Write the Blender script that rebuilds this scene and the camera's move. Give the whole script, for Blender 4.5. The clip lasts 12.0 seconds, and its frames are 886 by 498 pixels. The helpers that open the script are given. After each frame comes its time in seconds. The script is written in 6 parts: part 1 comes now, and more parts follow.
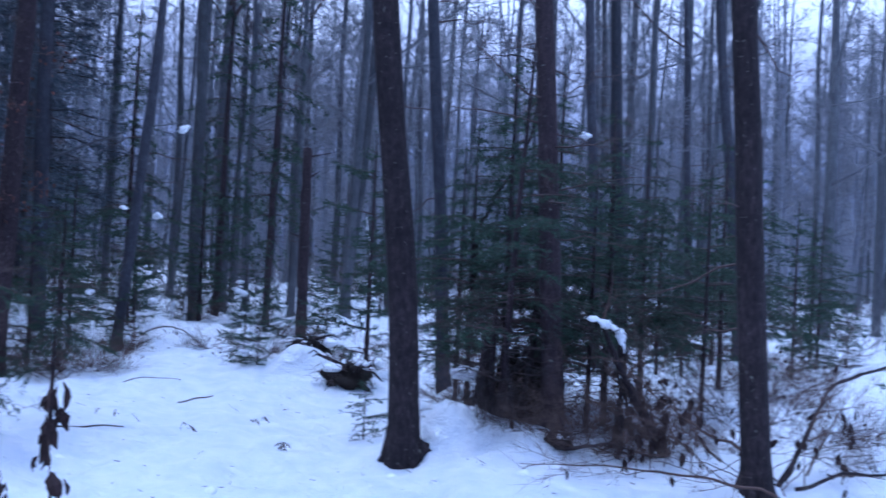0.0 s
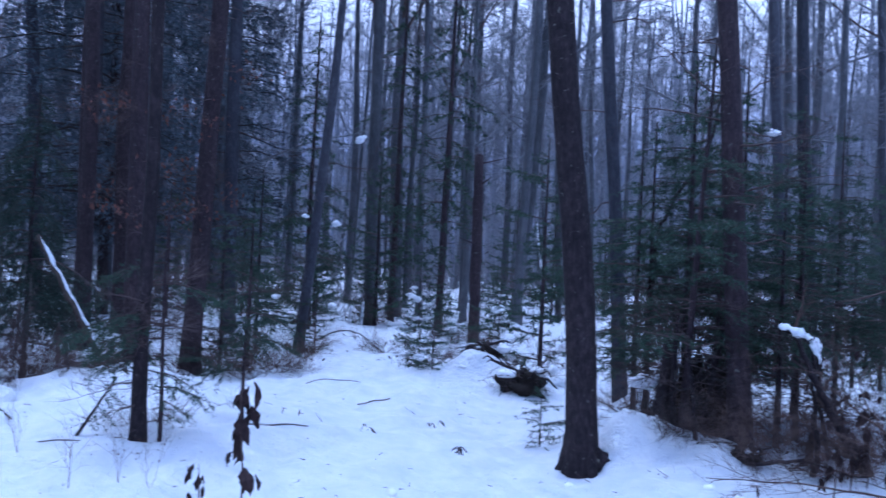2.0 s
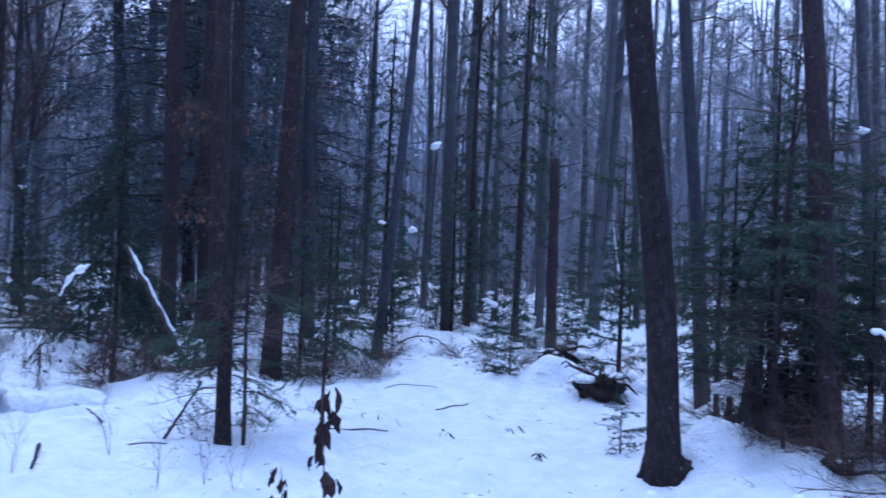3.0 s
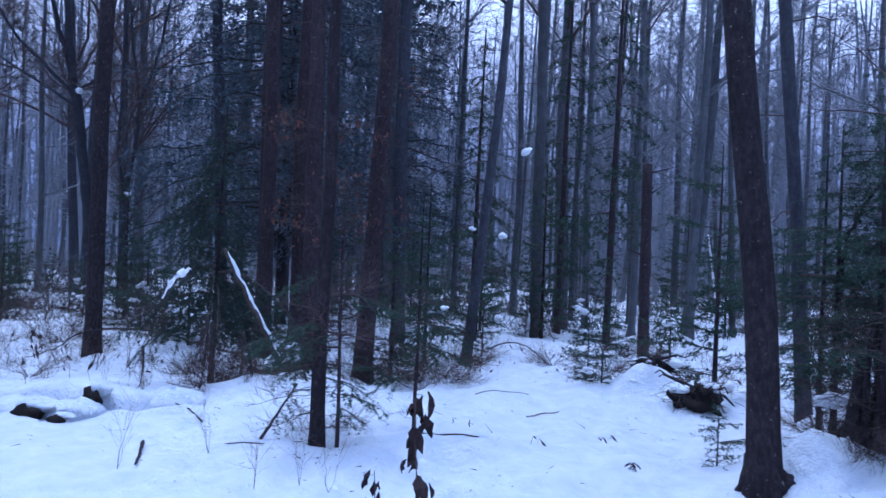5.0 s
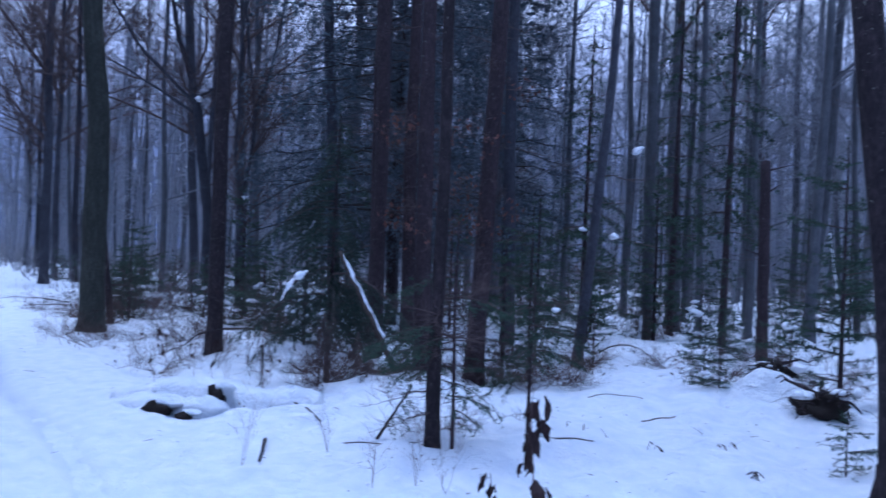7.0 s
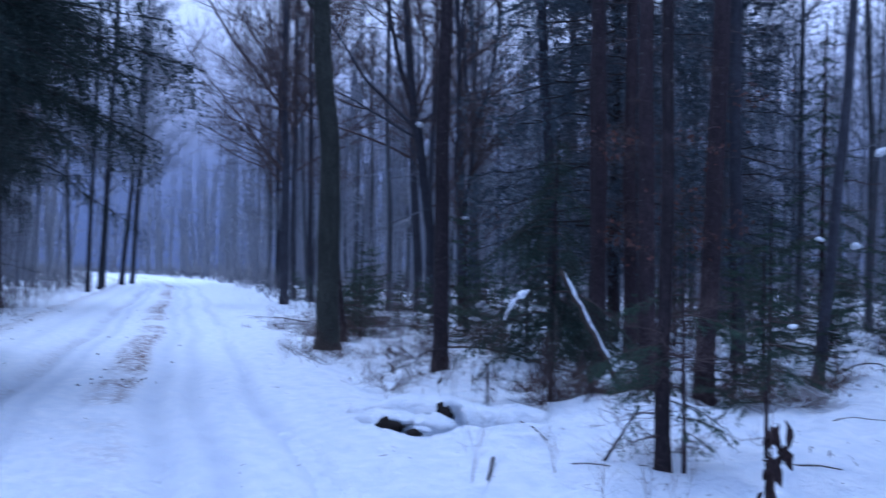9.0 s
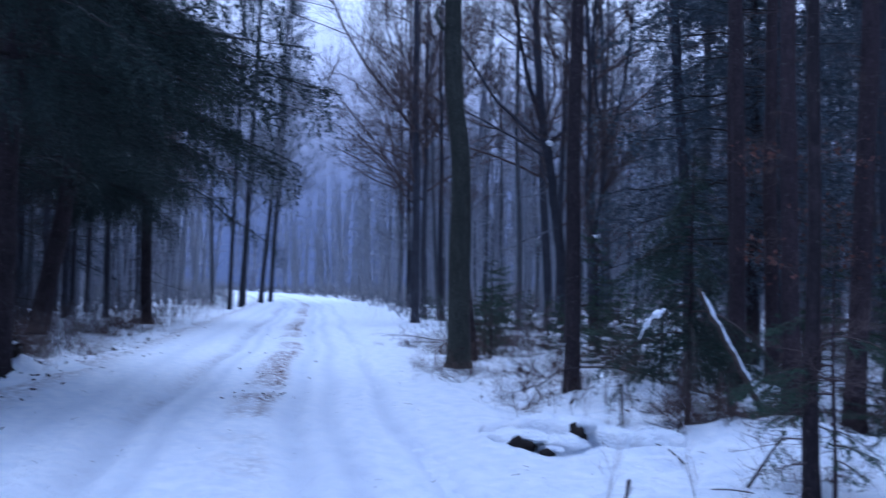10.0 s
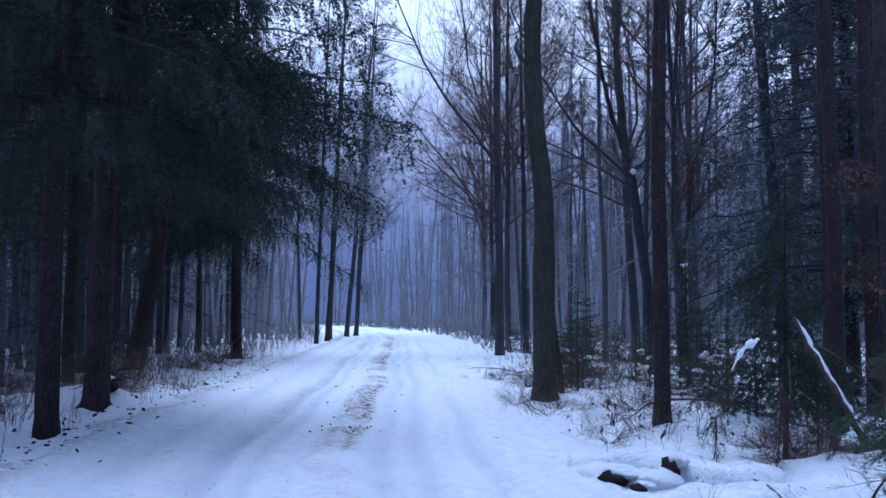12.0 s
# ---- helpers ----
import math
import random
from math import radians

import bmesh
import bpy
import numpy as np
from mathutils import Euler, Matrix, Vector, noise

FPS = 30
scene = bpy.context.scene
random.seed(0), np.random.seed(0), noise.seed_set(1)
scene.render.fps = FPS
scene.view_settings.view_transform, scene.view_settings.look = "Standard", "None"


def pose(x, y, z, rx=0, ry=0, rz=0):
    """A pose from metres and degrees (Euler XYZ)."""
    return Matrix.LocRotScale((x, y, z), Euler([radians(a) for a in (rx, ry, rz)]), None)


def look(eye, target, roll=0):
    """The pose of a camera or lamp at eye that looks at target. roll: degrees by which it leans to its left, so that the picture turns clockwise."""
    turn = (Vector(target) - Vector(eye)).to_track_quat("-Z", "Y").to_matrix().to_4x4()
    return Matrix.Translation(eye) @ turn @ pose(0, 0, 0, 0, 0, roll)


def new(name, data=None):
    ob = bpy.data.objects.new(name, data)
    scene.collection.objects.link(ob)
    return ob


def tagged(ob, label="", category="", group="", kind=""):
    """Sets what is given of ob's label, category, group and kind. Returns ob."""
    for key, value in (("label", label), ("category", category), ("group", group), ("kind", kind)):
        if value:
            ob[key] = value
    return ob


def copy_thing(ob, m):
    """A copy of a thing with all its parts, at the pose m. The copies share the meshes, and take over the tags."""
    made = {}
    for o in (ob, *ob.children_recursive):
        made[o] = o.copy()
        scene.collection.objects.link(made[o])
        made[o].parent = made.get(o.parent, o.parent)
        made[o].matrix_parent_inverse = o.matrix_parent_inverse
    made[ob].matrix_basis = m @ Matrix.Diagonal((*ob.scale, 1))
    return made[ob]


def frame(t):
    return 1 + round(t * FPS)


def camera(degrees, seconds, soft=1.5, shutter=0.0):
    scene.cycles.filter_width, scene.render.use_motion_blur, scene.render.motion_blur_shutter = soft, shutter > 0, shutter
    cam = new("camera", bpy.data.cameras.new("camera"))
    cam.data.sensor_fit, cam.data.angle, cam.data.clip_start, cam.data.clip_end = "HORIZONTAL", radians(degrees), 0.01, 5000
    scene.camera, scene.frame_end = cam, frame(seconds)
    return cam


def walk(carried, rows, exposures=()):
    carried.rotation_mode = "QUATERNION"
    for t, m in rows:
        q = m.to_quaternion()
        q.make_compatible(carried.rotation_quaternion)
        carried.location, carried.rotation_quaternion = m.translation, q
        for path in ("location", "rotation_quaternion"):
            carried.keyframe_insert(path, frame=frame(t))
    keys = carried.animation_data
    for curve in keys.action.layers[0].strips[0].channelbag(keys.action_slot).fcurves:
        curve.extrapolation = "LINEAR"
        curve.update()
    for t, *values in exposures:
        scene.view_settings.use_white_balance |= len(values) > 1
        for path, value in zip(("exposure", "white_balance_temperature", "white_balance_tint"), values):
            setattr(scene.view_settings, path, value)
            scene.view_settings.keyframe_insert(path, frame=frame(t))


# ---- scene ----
cam = camera(52.34, 12.0, soft=1.5, shutter=0.85)
EXPOSURE, KELVIN, TINT = 0.74, 4310, 13
SKY, SUN = 0.10, 1.5
FAR_TREES = 210
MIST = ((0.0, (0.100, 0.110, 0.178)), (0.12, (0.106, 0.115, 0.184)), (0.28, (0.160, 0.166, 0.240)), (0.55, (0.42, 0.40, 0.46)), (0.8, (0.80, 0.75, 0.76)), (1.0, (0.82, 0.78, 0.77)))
PATH = [
    (0, pose(0.000, 0.000, 1.600, 90.497, -2.800, -0.000)),
    (0.5, pose(-0.022, 0.025, 1.600, 90.543, -2.613, 3.044)),
    (1, pose(-0.043, 0.035, 1.595, 90.601, -3.098, 6.010)),
    (1.5, pose(-0.052, 0.055, 1.592, 90.423, -3.162, 8.357)),
    (2, pose(-0.059, 0.066, 1.583, 90.413, -2.596, 10.709)),
    (2.5, pose(-0.065, 0.071, 1.583, 90.393, -2.398, 13.057)),
    (3, pose(-0.077, 0.070, 1.582, 90.553, -2.120, 15.476)),
    (3.5, pose(-0.089, 0.070, 1.581, 90.430, -2.169, 17.590)),
    (5.5, pose(-0.106, 0.066, 1.570, 90.839, -2.390, 22.172)),
    (6, pose(-0.109, 0.050, 1.574, 90.768, -2.337, 23.609)),
    (6.5, pose(-0.133, 0.042, 1.585, 90.678, -2.405, 25.425)),
    (8.5, pose(-0.175, 0.026, 1.603, 90.550, -1.087, 37.846)),
    (9, pose(-0.178, 0.020, 1.619, 91.105, -0.937, 41.668)),
    (9.5, pose(-0.184, 0.000, 1.614, 91.533, -0.875, 45.719)),
    (10, pose(-0.199, -0.004, 1.605, 92.202, -1.071, 49.839)),
    (10.5, pose(-0.203, 0.007, 1.608, 92.964, -0.503, 52.672)),
    (11, pose(-0.216, 0.003, 1.603, 93.914, -0.572, 54.432)),
    (11.5, pose(-0.220, 0.006, 1.599, 94.247, -0.520, 55.139)),
    (12, pose(-0.220, 0.008, 1.600, 94.200, -0.362, 55.169)),
]
walk(cam, PATH, exposures=[(0.0, EXPOSURE + 0.20, KELVIN - 80, TINT), (3.5, EXPOSURE + 0.20, KELVIN - 90, TINT), (6.5, EXPOSURE + 0.02, KELVIN - 60, TINT), (8.5, EXPOSURE - 0.17, KELVIN - 100, TINT),
                           (10.5, EXPOSURE - 0.26, KELVIN - 50, TINT), (11.5, EXPOSURE - 0.16, KELVIN + 90, TINT - 3), (12.0, EXPOSURE - 0.13, KELVIN + 110, TINT - 3)])

# ---- overcast dusk: sky, weak wide sun ----
world = bpy.data.worlds.new("sky")
scene.world = world
world.use_nodes = True
wn = world.node_tree
sky = wn.nodes.new("ShaderNodeTexSky")
sky.sky_type, sky.sun_disc = "NISHITA", False
sky.sun_elevation, sky.sun_rotation = radians(79), radians(-58)
sky.air_density, sky.dust_density, sky.ozone_density, sky.altitude = 1.0, 5.0, 1.5, 200
wn.links.new(sky.outputs[0], wn.nodes["Background"].inputs[0])
wn.nodes["Background"].inputs[1].default_value = SKY
sun = new("sun", bpy.data.lights.new("sun", "SUN"))
sun.data.energy, sun.data.angle, sun.data.color = SUN, radians(60), (1.0, 0.96, 0.92)
sun.matrix_world = look((-16, 10, 98), (0, 0, 0))


# ---- lie of the land ----
# The road runs straight along ALONG from START, then bends left far off; ACROSS points to its right-hand side.
START, ALONG, ACROSS = np.array((0.0, 0.0)), np.array((-0.846, 0.533)), np.array((0.533, 0.846))
CENTRE = -0.9
rng_ground = np.random.default_rng(5)
WAVES = [(1.0 / w, a, rng_ground.uniform(0, 6.28), rng_ground.uniform(0, 6.28), w) for w, a in
         ((11.0, 0.035), (7.0, 0.03), (4.3, 0.025), (2.7, 0.02), (1.9, 0.018), (1.3, 0.018), (0.9, 0.018), (0.62, 0.015), (0.45, 0.011), (0.33, 0.006)) for _ in range(2)]
MOUNDS = [(-4.75, 8.15, 0.65, 0.16), (-4.35, 7.6, 0.5, 0.10), (-3.36, 6.05, 0.32, -0.07), (-2.9, 6.15, 0.22, 0.05), (-7.0, 7.1, 1.1, 0.10), (-1.9, 11.2, 0.9, 0.22), (-2.2, 11.6, 0.35, 0.22), (0.35, 7.6, 0.7, 0.05), (0.7, 8.3, 1.1, 0.12), (-5.6, 8.6, 0.9, 0.12),
          (-4.4, 7.9, 1.2, 0.10), (-3.0, 7.2, 1.0, 0.06), (3.6, 9.5, 1.2, 0.12), (2.8, 11.5, 1.6, 0.15), (-9.0, 11.5, 1.8, 0.12), (-13.5, 12.6, 1.6, 0.12),
          (-16.5, 3.4, 1.4, 0.15), (-13.4, 1.8, 1.2, 0.12)]

HEAPS = [(0.06, 7.22, 0.20, 0.17), (-1.72, 10.75, 0.3, 0.26), (-1.35, 10.9, 0.26, 0.18), (0.06, 7.5, 0.16, 0.09), (0.30, 7.4, 0.14, 0.08), (0.5, 7.25, 0.12, 0.07), (0.42, 7.35, 0.30, 0.07), (0.75, 7.1, 0.22, 0.12), (0.2, 7.75, 0.34, 0.15), (-5.15, 8.9, 0.4, 0.2), (-3.1, 6.35, 0.3, 0.09), (-2.75, 6.6, 0.24, 0.08),
         (-16.0, 4.3, 0.35, 0.22), (3.4, 7.9, 0.4, 0.2), (4.3, 9.0, 0.5, 0.22), (-8.7, 11.4, 0.45, 0.18), (-0.9, 10.6, 0.22, 0.14), (0.1, 7.35, 0.2, 0.14), (0.95, 7.45, 0.25, 0.08), (-4.6, 6.9, 0.4, 0.10), (-4.0, 7.2, 0.3, 0.08)]

FEET = [(-0.24, 7.06), (2.2, 6.12), (1.0, 7.66), (-3.36, 6.05), (-9.38, 10.33), (-5.23, 10.64), (-12.51, 10.81), (-12.52, 2.49), (-15.29, 3.75), (-5.47, 9.67)]


def smooth(a, b, v):
    k = np.clip((v - a) / (b - a), 0, 1)
    return k * k * (3 - 2 * k)


def road_place(x, y):
    """Metres along the road and across it from its middle, positive to the right."""
    s = (x - START[0]) * ALONG[0] + (y - START[1]) * ALONG[1]
    bend = -0.0022 * np.maximum(0, s - 55) ** 2
    return s, (x - START[0]) * ACROSS[0] + (y - START[1]) * ACROSS[1] - CENTRE - bend


def off_road(x, y):
    s, d = road_place(x, y)
    return np.maximum(smooth(2.3, 3.6, d), smooth(2.9, 4.2, -d))


def ground_height(x, y):
    """The snow's height: level on the road, uneven in the wood."""
    x, y = np.asarray(x, float), np.asarray(y, float)
    h = 0.0 * x
    for f, a, p, q, w in WAVES:
        h = h + a * np.sin(6.28 * f * (x * np.cos(q) + y * np.sin(q)) + p + 0.8 * np.sin(6.28 * f * 0.37 * (y * np.cos(q) - x * np.sin(q))))
    for mx, my, r, a in MOUNDS + HEAPS:
        h = h + a * np.exp(-((x - mx) ** 2 + (y - my) ** 2) / (r * r))
    for fx, fy in FEET:
        r, a = np.hypot(x - fx, y - fy), np.arctan2(y - fy, x - fx)
        h = h + 0.06 * np.exp(-((r - 0.30) / 0.16) ** 2) * (0.55 + 0.45 * np.sin(3 * a + fx * 5))
    s, d = road_place(x, y)
    edge = 0.06 * np.exp(-((d - 2.7) / 0.5) ** 2) + 0.08 * np.exp(-((d + 3.15) / 0.45) ** 2)
    return off_road(x, y) * h * 0.9 + edge

# ---- tools ----
def rand(seed):
    return np.random.default_rng(seed)


def unit(v):
    return v / np.maximum(np.linalg.norm(v, axis=-1, keepdims=True), 1e-9)


def perps(d):
    """Two directions across each direction of d."""
    ref = np.where(np.abs(d[..., 2:3]) > 0.9, np.array((1.0, 0, 0)), np.array((0, 0, 1.0)))
    a = unit(np.cross(d, ref))
    return a, np.cross(d, a)


class Geo:
    """Gathers vertices and triangles of one mesh."""

    def __init__(self):
        self.v, self.f, self.n = [], [], 0

    def add(self, v, f):
        self.v.append(np.asarray(v, float).reshape(-1, 3))
        self.f.append(np.asarray(f, int).reshape(-1, 3) + self.n)
        self.n += len(self.v[-1])

    def tube(self, pts, radii, sides=6, uneven=0.0, rng=None):
        pts, radii = np.asarray(pts, float), np.asarray(radii, float)
        tang = unit(np.gradient(pts, axis=0))
        a = unit(np.cross(tang, np.array((0.31, 0.95, 0.05))))
        b = np.cross(tang, a)
        ang = np.arange(sides) * 2 * math.pi / sides
        r = radii[:, None] * np.ones(sides)
        if uneven:
            r = r * (1 + uneven * rng.normal(size=r.shape)) * (1 + uneven * rng.normal(size=(1, sides)))
        ring = pts[:, None] + r[..., None] * (np.cos(ang)[:, None] * a[:, None] + np.sin(ang)[:, None] * b[:, None])
        n = len(pts)
        i = np.arange(n - 1)[:, None] * sides
        j = np.arange(sides)[None]
        k = (j + 1) % sides
        q = np.stack([i + j, i + k, i + sides + k, i + sides + j], -1).reshape(-1, 4)
        tip = n * sides
        cap = np.stack([np.full(sides, tip), (n - 1) * sides + j[0], (n - 1) * sides + k[0]], -1)
        foot = np.stack([np.full(sides, tip + 1), k[0], j[0]], -1)
        self.add(np.vstack([ring.reshape(-1, 3), pts[-1:] + tang[-1:] * radii[-1] * 0.4, pts[:1]]), np.vstack([q[:, :3], q[:, [0, 2, 3]], cap, foot]))

    def cones(self, p0, p1, r0, r1=None):
        """Thin three-sided twigs from p0 to p1."""
        p0, p1 = np.asarray(p0, float), np.asarray(p1, float)
        n = len(p0)
        if not n:
            return
        d = unit(p1 - p0)
        a, b = perps(d)
        r0 = np.broadcast_to(np.asarray(r0, float), (n,))[:, None]
        cs = [(math.cos(t), math.sin(t)) for t in (0, 2.094, 4.189)]
        low = [p0 + r0 * (c * a + s * b) for c, s in cs]
        base = np.arange(n)[:, None]
        if r1 is None:
            self.add(np.stack(low + [p1], 1), np.concatenate([base * 4 + np.array(t) for t in ((0, 1, 3), (1, 2, 3), (2, 0, 3))]))
        else:
            r1 = np.broadcast_to(np.asarray(r1, float), (n,))[:, None]
            high = [p1 + r1 * (c * a + s * b) for c, s in cs]
            tris = ((0, 1, 4), (0, 4, 3), (1, 2, 5), (1, 5, 4), (2, 0, 3), (2, 3, 5))
            self.add(np.stack(low + high, 1), np.concatenate([base * 6 + np.array(t) for t in tris]))

    def needles(self, p0, p1, step, length, width, rng, spread=0.75, flat=0.55):
        """Needles along each twig from p0 to p1."""
        p0, p1 = np.asarray(p0, float), np.asarray(p1, float)
        ax = p1 - p0
        count = np.maximum(2, (np.linalg.norm(ax, axis=1) / step).astype(int))
        i = np.repeat(np.arange(len(p0)), count)
        m = len(i)
        t = rng.random(m)
        d = unit(ax)[i]
        a, b = perps(d)
        ang = rng.uniform(0, 2 * math.pi, m)[:, None]
        out = np.cos(ang) * a + flat * np.sin(ang) * b
        way = unit(d * (1 - spread) + spread * unit(out) + 0.1 * rng.normal(size=(m, 3)))
        side = unit(np.cross(way, rng.normal(size=(m, 3)))) * width / 2
        at = p0[i] + ax[i] * t[:, None]
        ln = length * rng.uniform(0.7, 1.25, m)[:, None]
        self.add(np.stack([at - side, at + side, at + way * ln], 1), np.arange(3 * m))

    def blob(self, at, size, rng, rings=7, sides=12, rough=0.12, flat_foot=False):
        """A lumpy round body, for snow, clods and stones."""
        v, f = [], []
        ph = rng.uniform(0, 6.28, 6)
        for i in range(rings + 1):
            for j in range(sides):
                th, az = math.pi * i / rings, 2 * math.pi * j / sides
                n = np.array((math.sin(th) * math.cos(az), math.sin(th) * math.sin(az), math.cos(th)))
                k = 1 + rough * (math.sin(3 * az + ph[0] + 2 * th) + math.sin(2 * n[2] * 3 + ph[1] + az * 2) + 0.6 * math.sin(5 * az + ph[2] - 4 * th))
                if flat_foot and n[2] < -0.2:
                    n[2] = -0.2
                v.append(np.asarray(at) + n * k * np.asarray(size))
        for i in range(rings):
            for j in range(sides):
                a, b = i * sides + j, i * sides + (j + 1) % sides
                f += [(a, a + sides, b), (b, a + sides, b + sides)]
        self.add(v, f)

    def mesh(self, name, smooth_shading=True):
        v, f = np.vstack(self.v), np.vstack(self.f)
        me = bpy.data.meshes.new(name)
        me.vertices.add(len(v))
        me.vertices.foreach_set("co", v.astype(np.float32).ravel())
        me.loops.add(len(f) * 3)
        me.loops.foreach_set("vertex_index", f.astype(np.int32).ravel())
        me.polygons.add(len(f))
        me.polygons.foreach_set("loop_start", np.arange(0, 3 * len(f), 3, dtype=np.int32))
        me.polygons.foreach_set("use_smooth", np.full(len(f), smooth_shading))
        me.update(calc_edges=True)
        return me


def part(name, geo, material, parent=None, label="", smooth_shading=True):
    """Links gathered geometry, or a ready mesh, as one mesh object under a thing or part."""
    me = geo.mesh(name, smooth_shading) if isinstance(geo, Geo) else geo
    if not me.materials:
        me.materials.append(material)
    ob = new(name, me)
    ob.parent = parent
    return tagged(ob, label) if label else ob


def thing(name, m, label, category, group="", kind=""):
    ob = new(name)
    ob.empty_display_size = 0.2
    ob.matrix_basis = m
    return tagged(ob, label, category, group, kind)


def standing(x, y, lean_x=0.0, lean_y=0.0, turn=0.0, size=1.0, sink=0.0):
    """A pose on the snow, leaning by so much sideways for each metre of height."""
    z = float(ground_height(x, y)) - sink
    up = Vector((lean_x, lean_y, 1)).normalized()
    q = Vector((0, 0, 1)).rotation_difference(up).to_matrix().to_4x4()
    return Matrix.Translation((x, y, z)) @ q @ pose(0, 0, 0, 0, 0, turn) @ Matrix.Scale(size, 4)


# ---- materials ----
def material(name, rough=0.8, spec=0.3):
    m = bpy.data.materials.new(name)
    m.use_nodes = True
    b = m.node_tree.nodes["Principled BSDF"]
    b.inputs["Roughness"].default_value = rough
    b.inputs["Specular IOR Level"].default_value = spec
    return m, m.node_tree, b


def node(tree, kind, **values):
    n = tree.nodes.new(kind)
    for key, value in values.items():
        n.inputs[key.replace("_", " ")].default_value = value
    return n


def noise_tex(tree, scale, detail=4.0, rough=0.6, stretch=None, generated=False):
    co = tree.nodes.new("ShaderNodeTexCoord")
    tex = node(tree, "ShaderNodeTexNoise", Scale=scale, Detail=detail, Roughness=rough)
    src = co.outputs["Object"]
    if stretch:
        mp = node(tree, "ShaderNodeMapping", Scale=stretch)
        tree.links.new(src, mp.inputs[0])
        src = mp.outputs[0]
    tree.links.new(src, tex.inputs["Vector"])
    return tex.outputs["Fac"]


def ramp(tree, fac, *stops):
    r = tree.nodes.new("ShaderNodeValToRGB")
    els = r.color_ramp.elements
    while len(els) < len(stops):
        els.new(0.5)
    for e, (p, c) in zip(els, stops):
        e.position, e.color = p, (*c, 1)
    tree.links.new(fac, r.inputs[0])
    return r.outputs[0]


def mixed(tree, fac, a, b, how="MIX"):
    m = tree.nodes.new("ShaderNodeMix")
    m.data_type, m.blend_type = "RGBA", how
    for sock, v in ((m.inputs[0], fac), (m.inputs[6], a), (m.inputs[7], b)):
        if isinstance(v, (int, float)):
            sock.default_value = v
        elif isinstance(v, tuple):
            sock.default_value = (*v, 1)
        else:
            tree.links.new(v, sock)
    return m.outputs[2]


def bump(tree, bsdf, height, strength, distance):
    b = node(tree, "ShaderNodeBump", Strength=strength, Distance=distance)
    tree.links.new(height, b.inputs["Height"])
    tree.links.new(b.outputs[0], bsdf.inputs["Normal"])


def bark(name, dark, light, lichen=None, stretch=(9, 9, 2.2), relief=0.012):
    m, t, b = material(name, 0.9, 0.15)
    ridges = mixed(t, 0.4, noise_tex(t, 4.0, 6.0, 0.7, stretch), noise_tex(t, 22.0, 5.0, 0.7))
    col = ramp(t, ridges, (0.36, dark), (0.50, tuple(0.65 * a + 0.35 * c for a, c in zip(dark, light))), (0.66, light))
    big = noise_tex(t, 1.3, 3.0)
    col = mixed(t, ramp(t, big, (0.35, (0.0, 0.0, 0.0)), (0.7, (0.6, 0.6, 0.6))), col, tuple(c * 0.55 for c in dark))
    if lichen:
        spots = ramp(t, noise_tex(t, 26.0, 3.0, 0.65), (0.655, (0, 0, 0)), (0.71, (0.75, 0.75, 0.75)))
        col = mixed(t, spots, col, lichen)
    inf = t.nodes.new("ShaderNodeObjectInfo")
    vary = node(t, "ShaderNodeMapRange", To_Min=0.75, To_Max=1.25)
    t.links.new(inf.outputs["Random"], vary.inputs[0])
    hsv = t.nodes.new("ShaderNodeHueSaturation")
    t.links.new(vary.outputs[0], hsv.inputs["Value"])
    t.links.new(col, hsv.inputs["Color"])
    t.links.new(hsv.outputs[0], b.inputs["Base Color"])
    bump(t, b, ridges, 0.9, relief)
    return m


def foliage(name, dark, light, rough=0.65):
    m, t, b = material(name, rough, 0.25)
    geo = t.nodes.new("ShaderNodeNewGeometry")
    col = ramp(t, geo.outputs["Random Per Island"], (0.0, dark), (1.0, light))
    clump = noise_tex(t, 2.2, 2.0)
    col = mixed(t, ramp(t, clump, (0.35, (0, 0, 0)), (0.75, (0.55, 0.55, 0.55))), col, tuple(c * 1.7 for c in light))
    t.links.new(col, b.inputs["Base Color"])
    return m


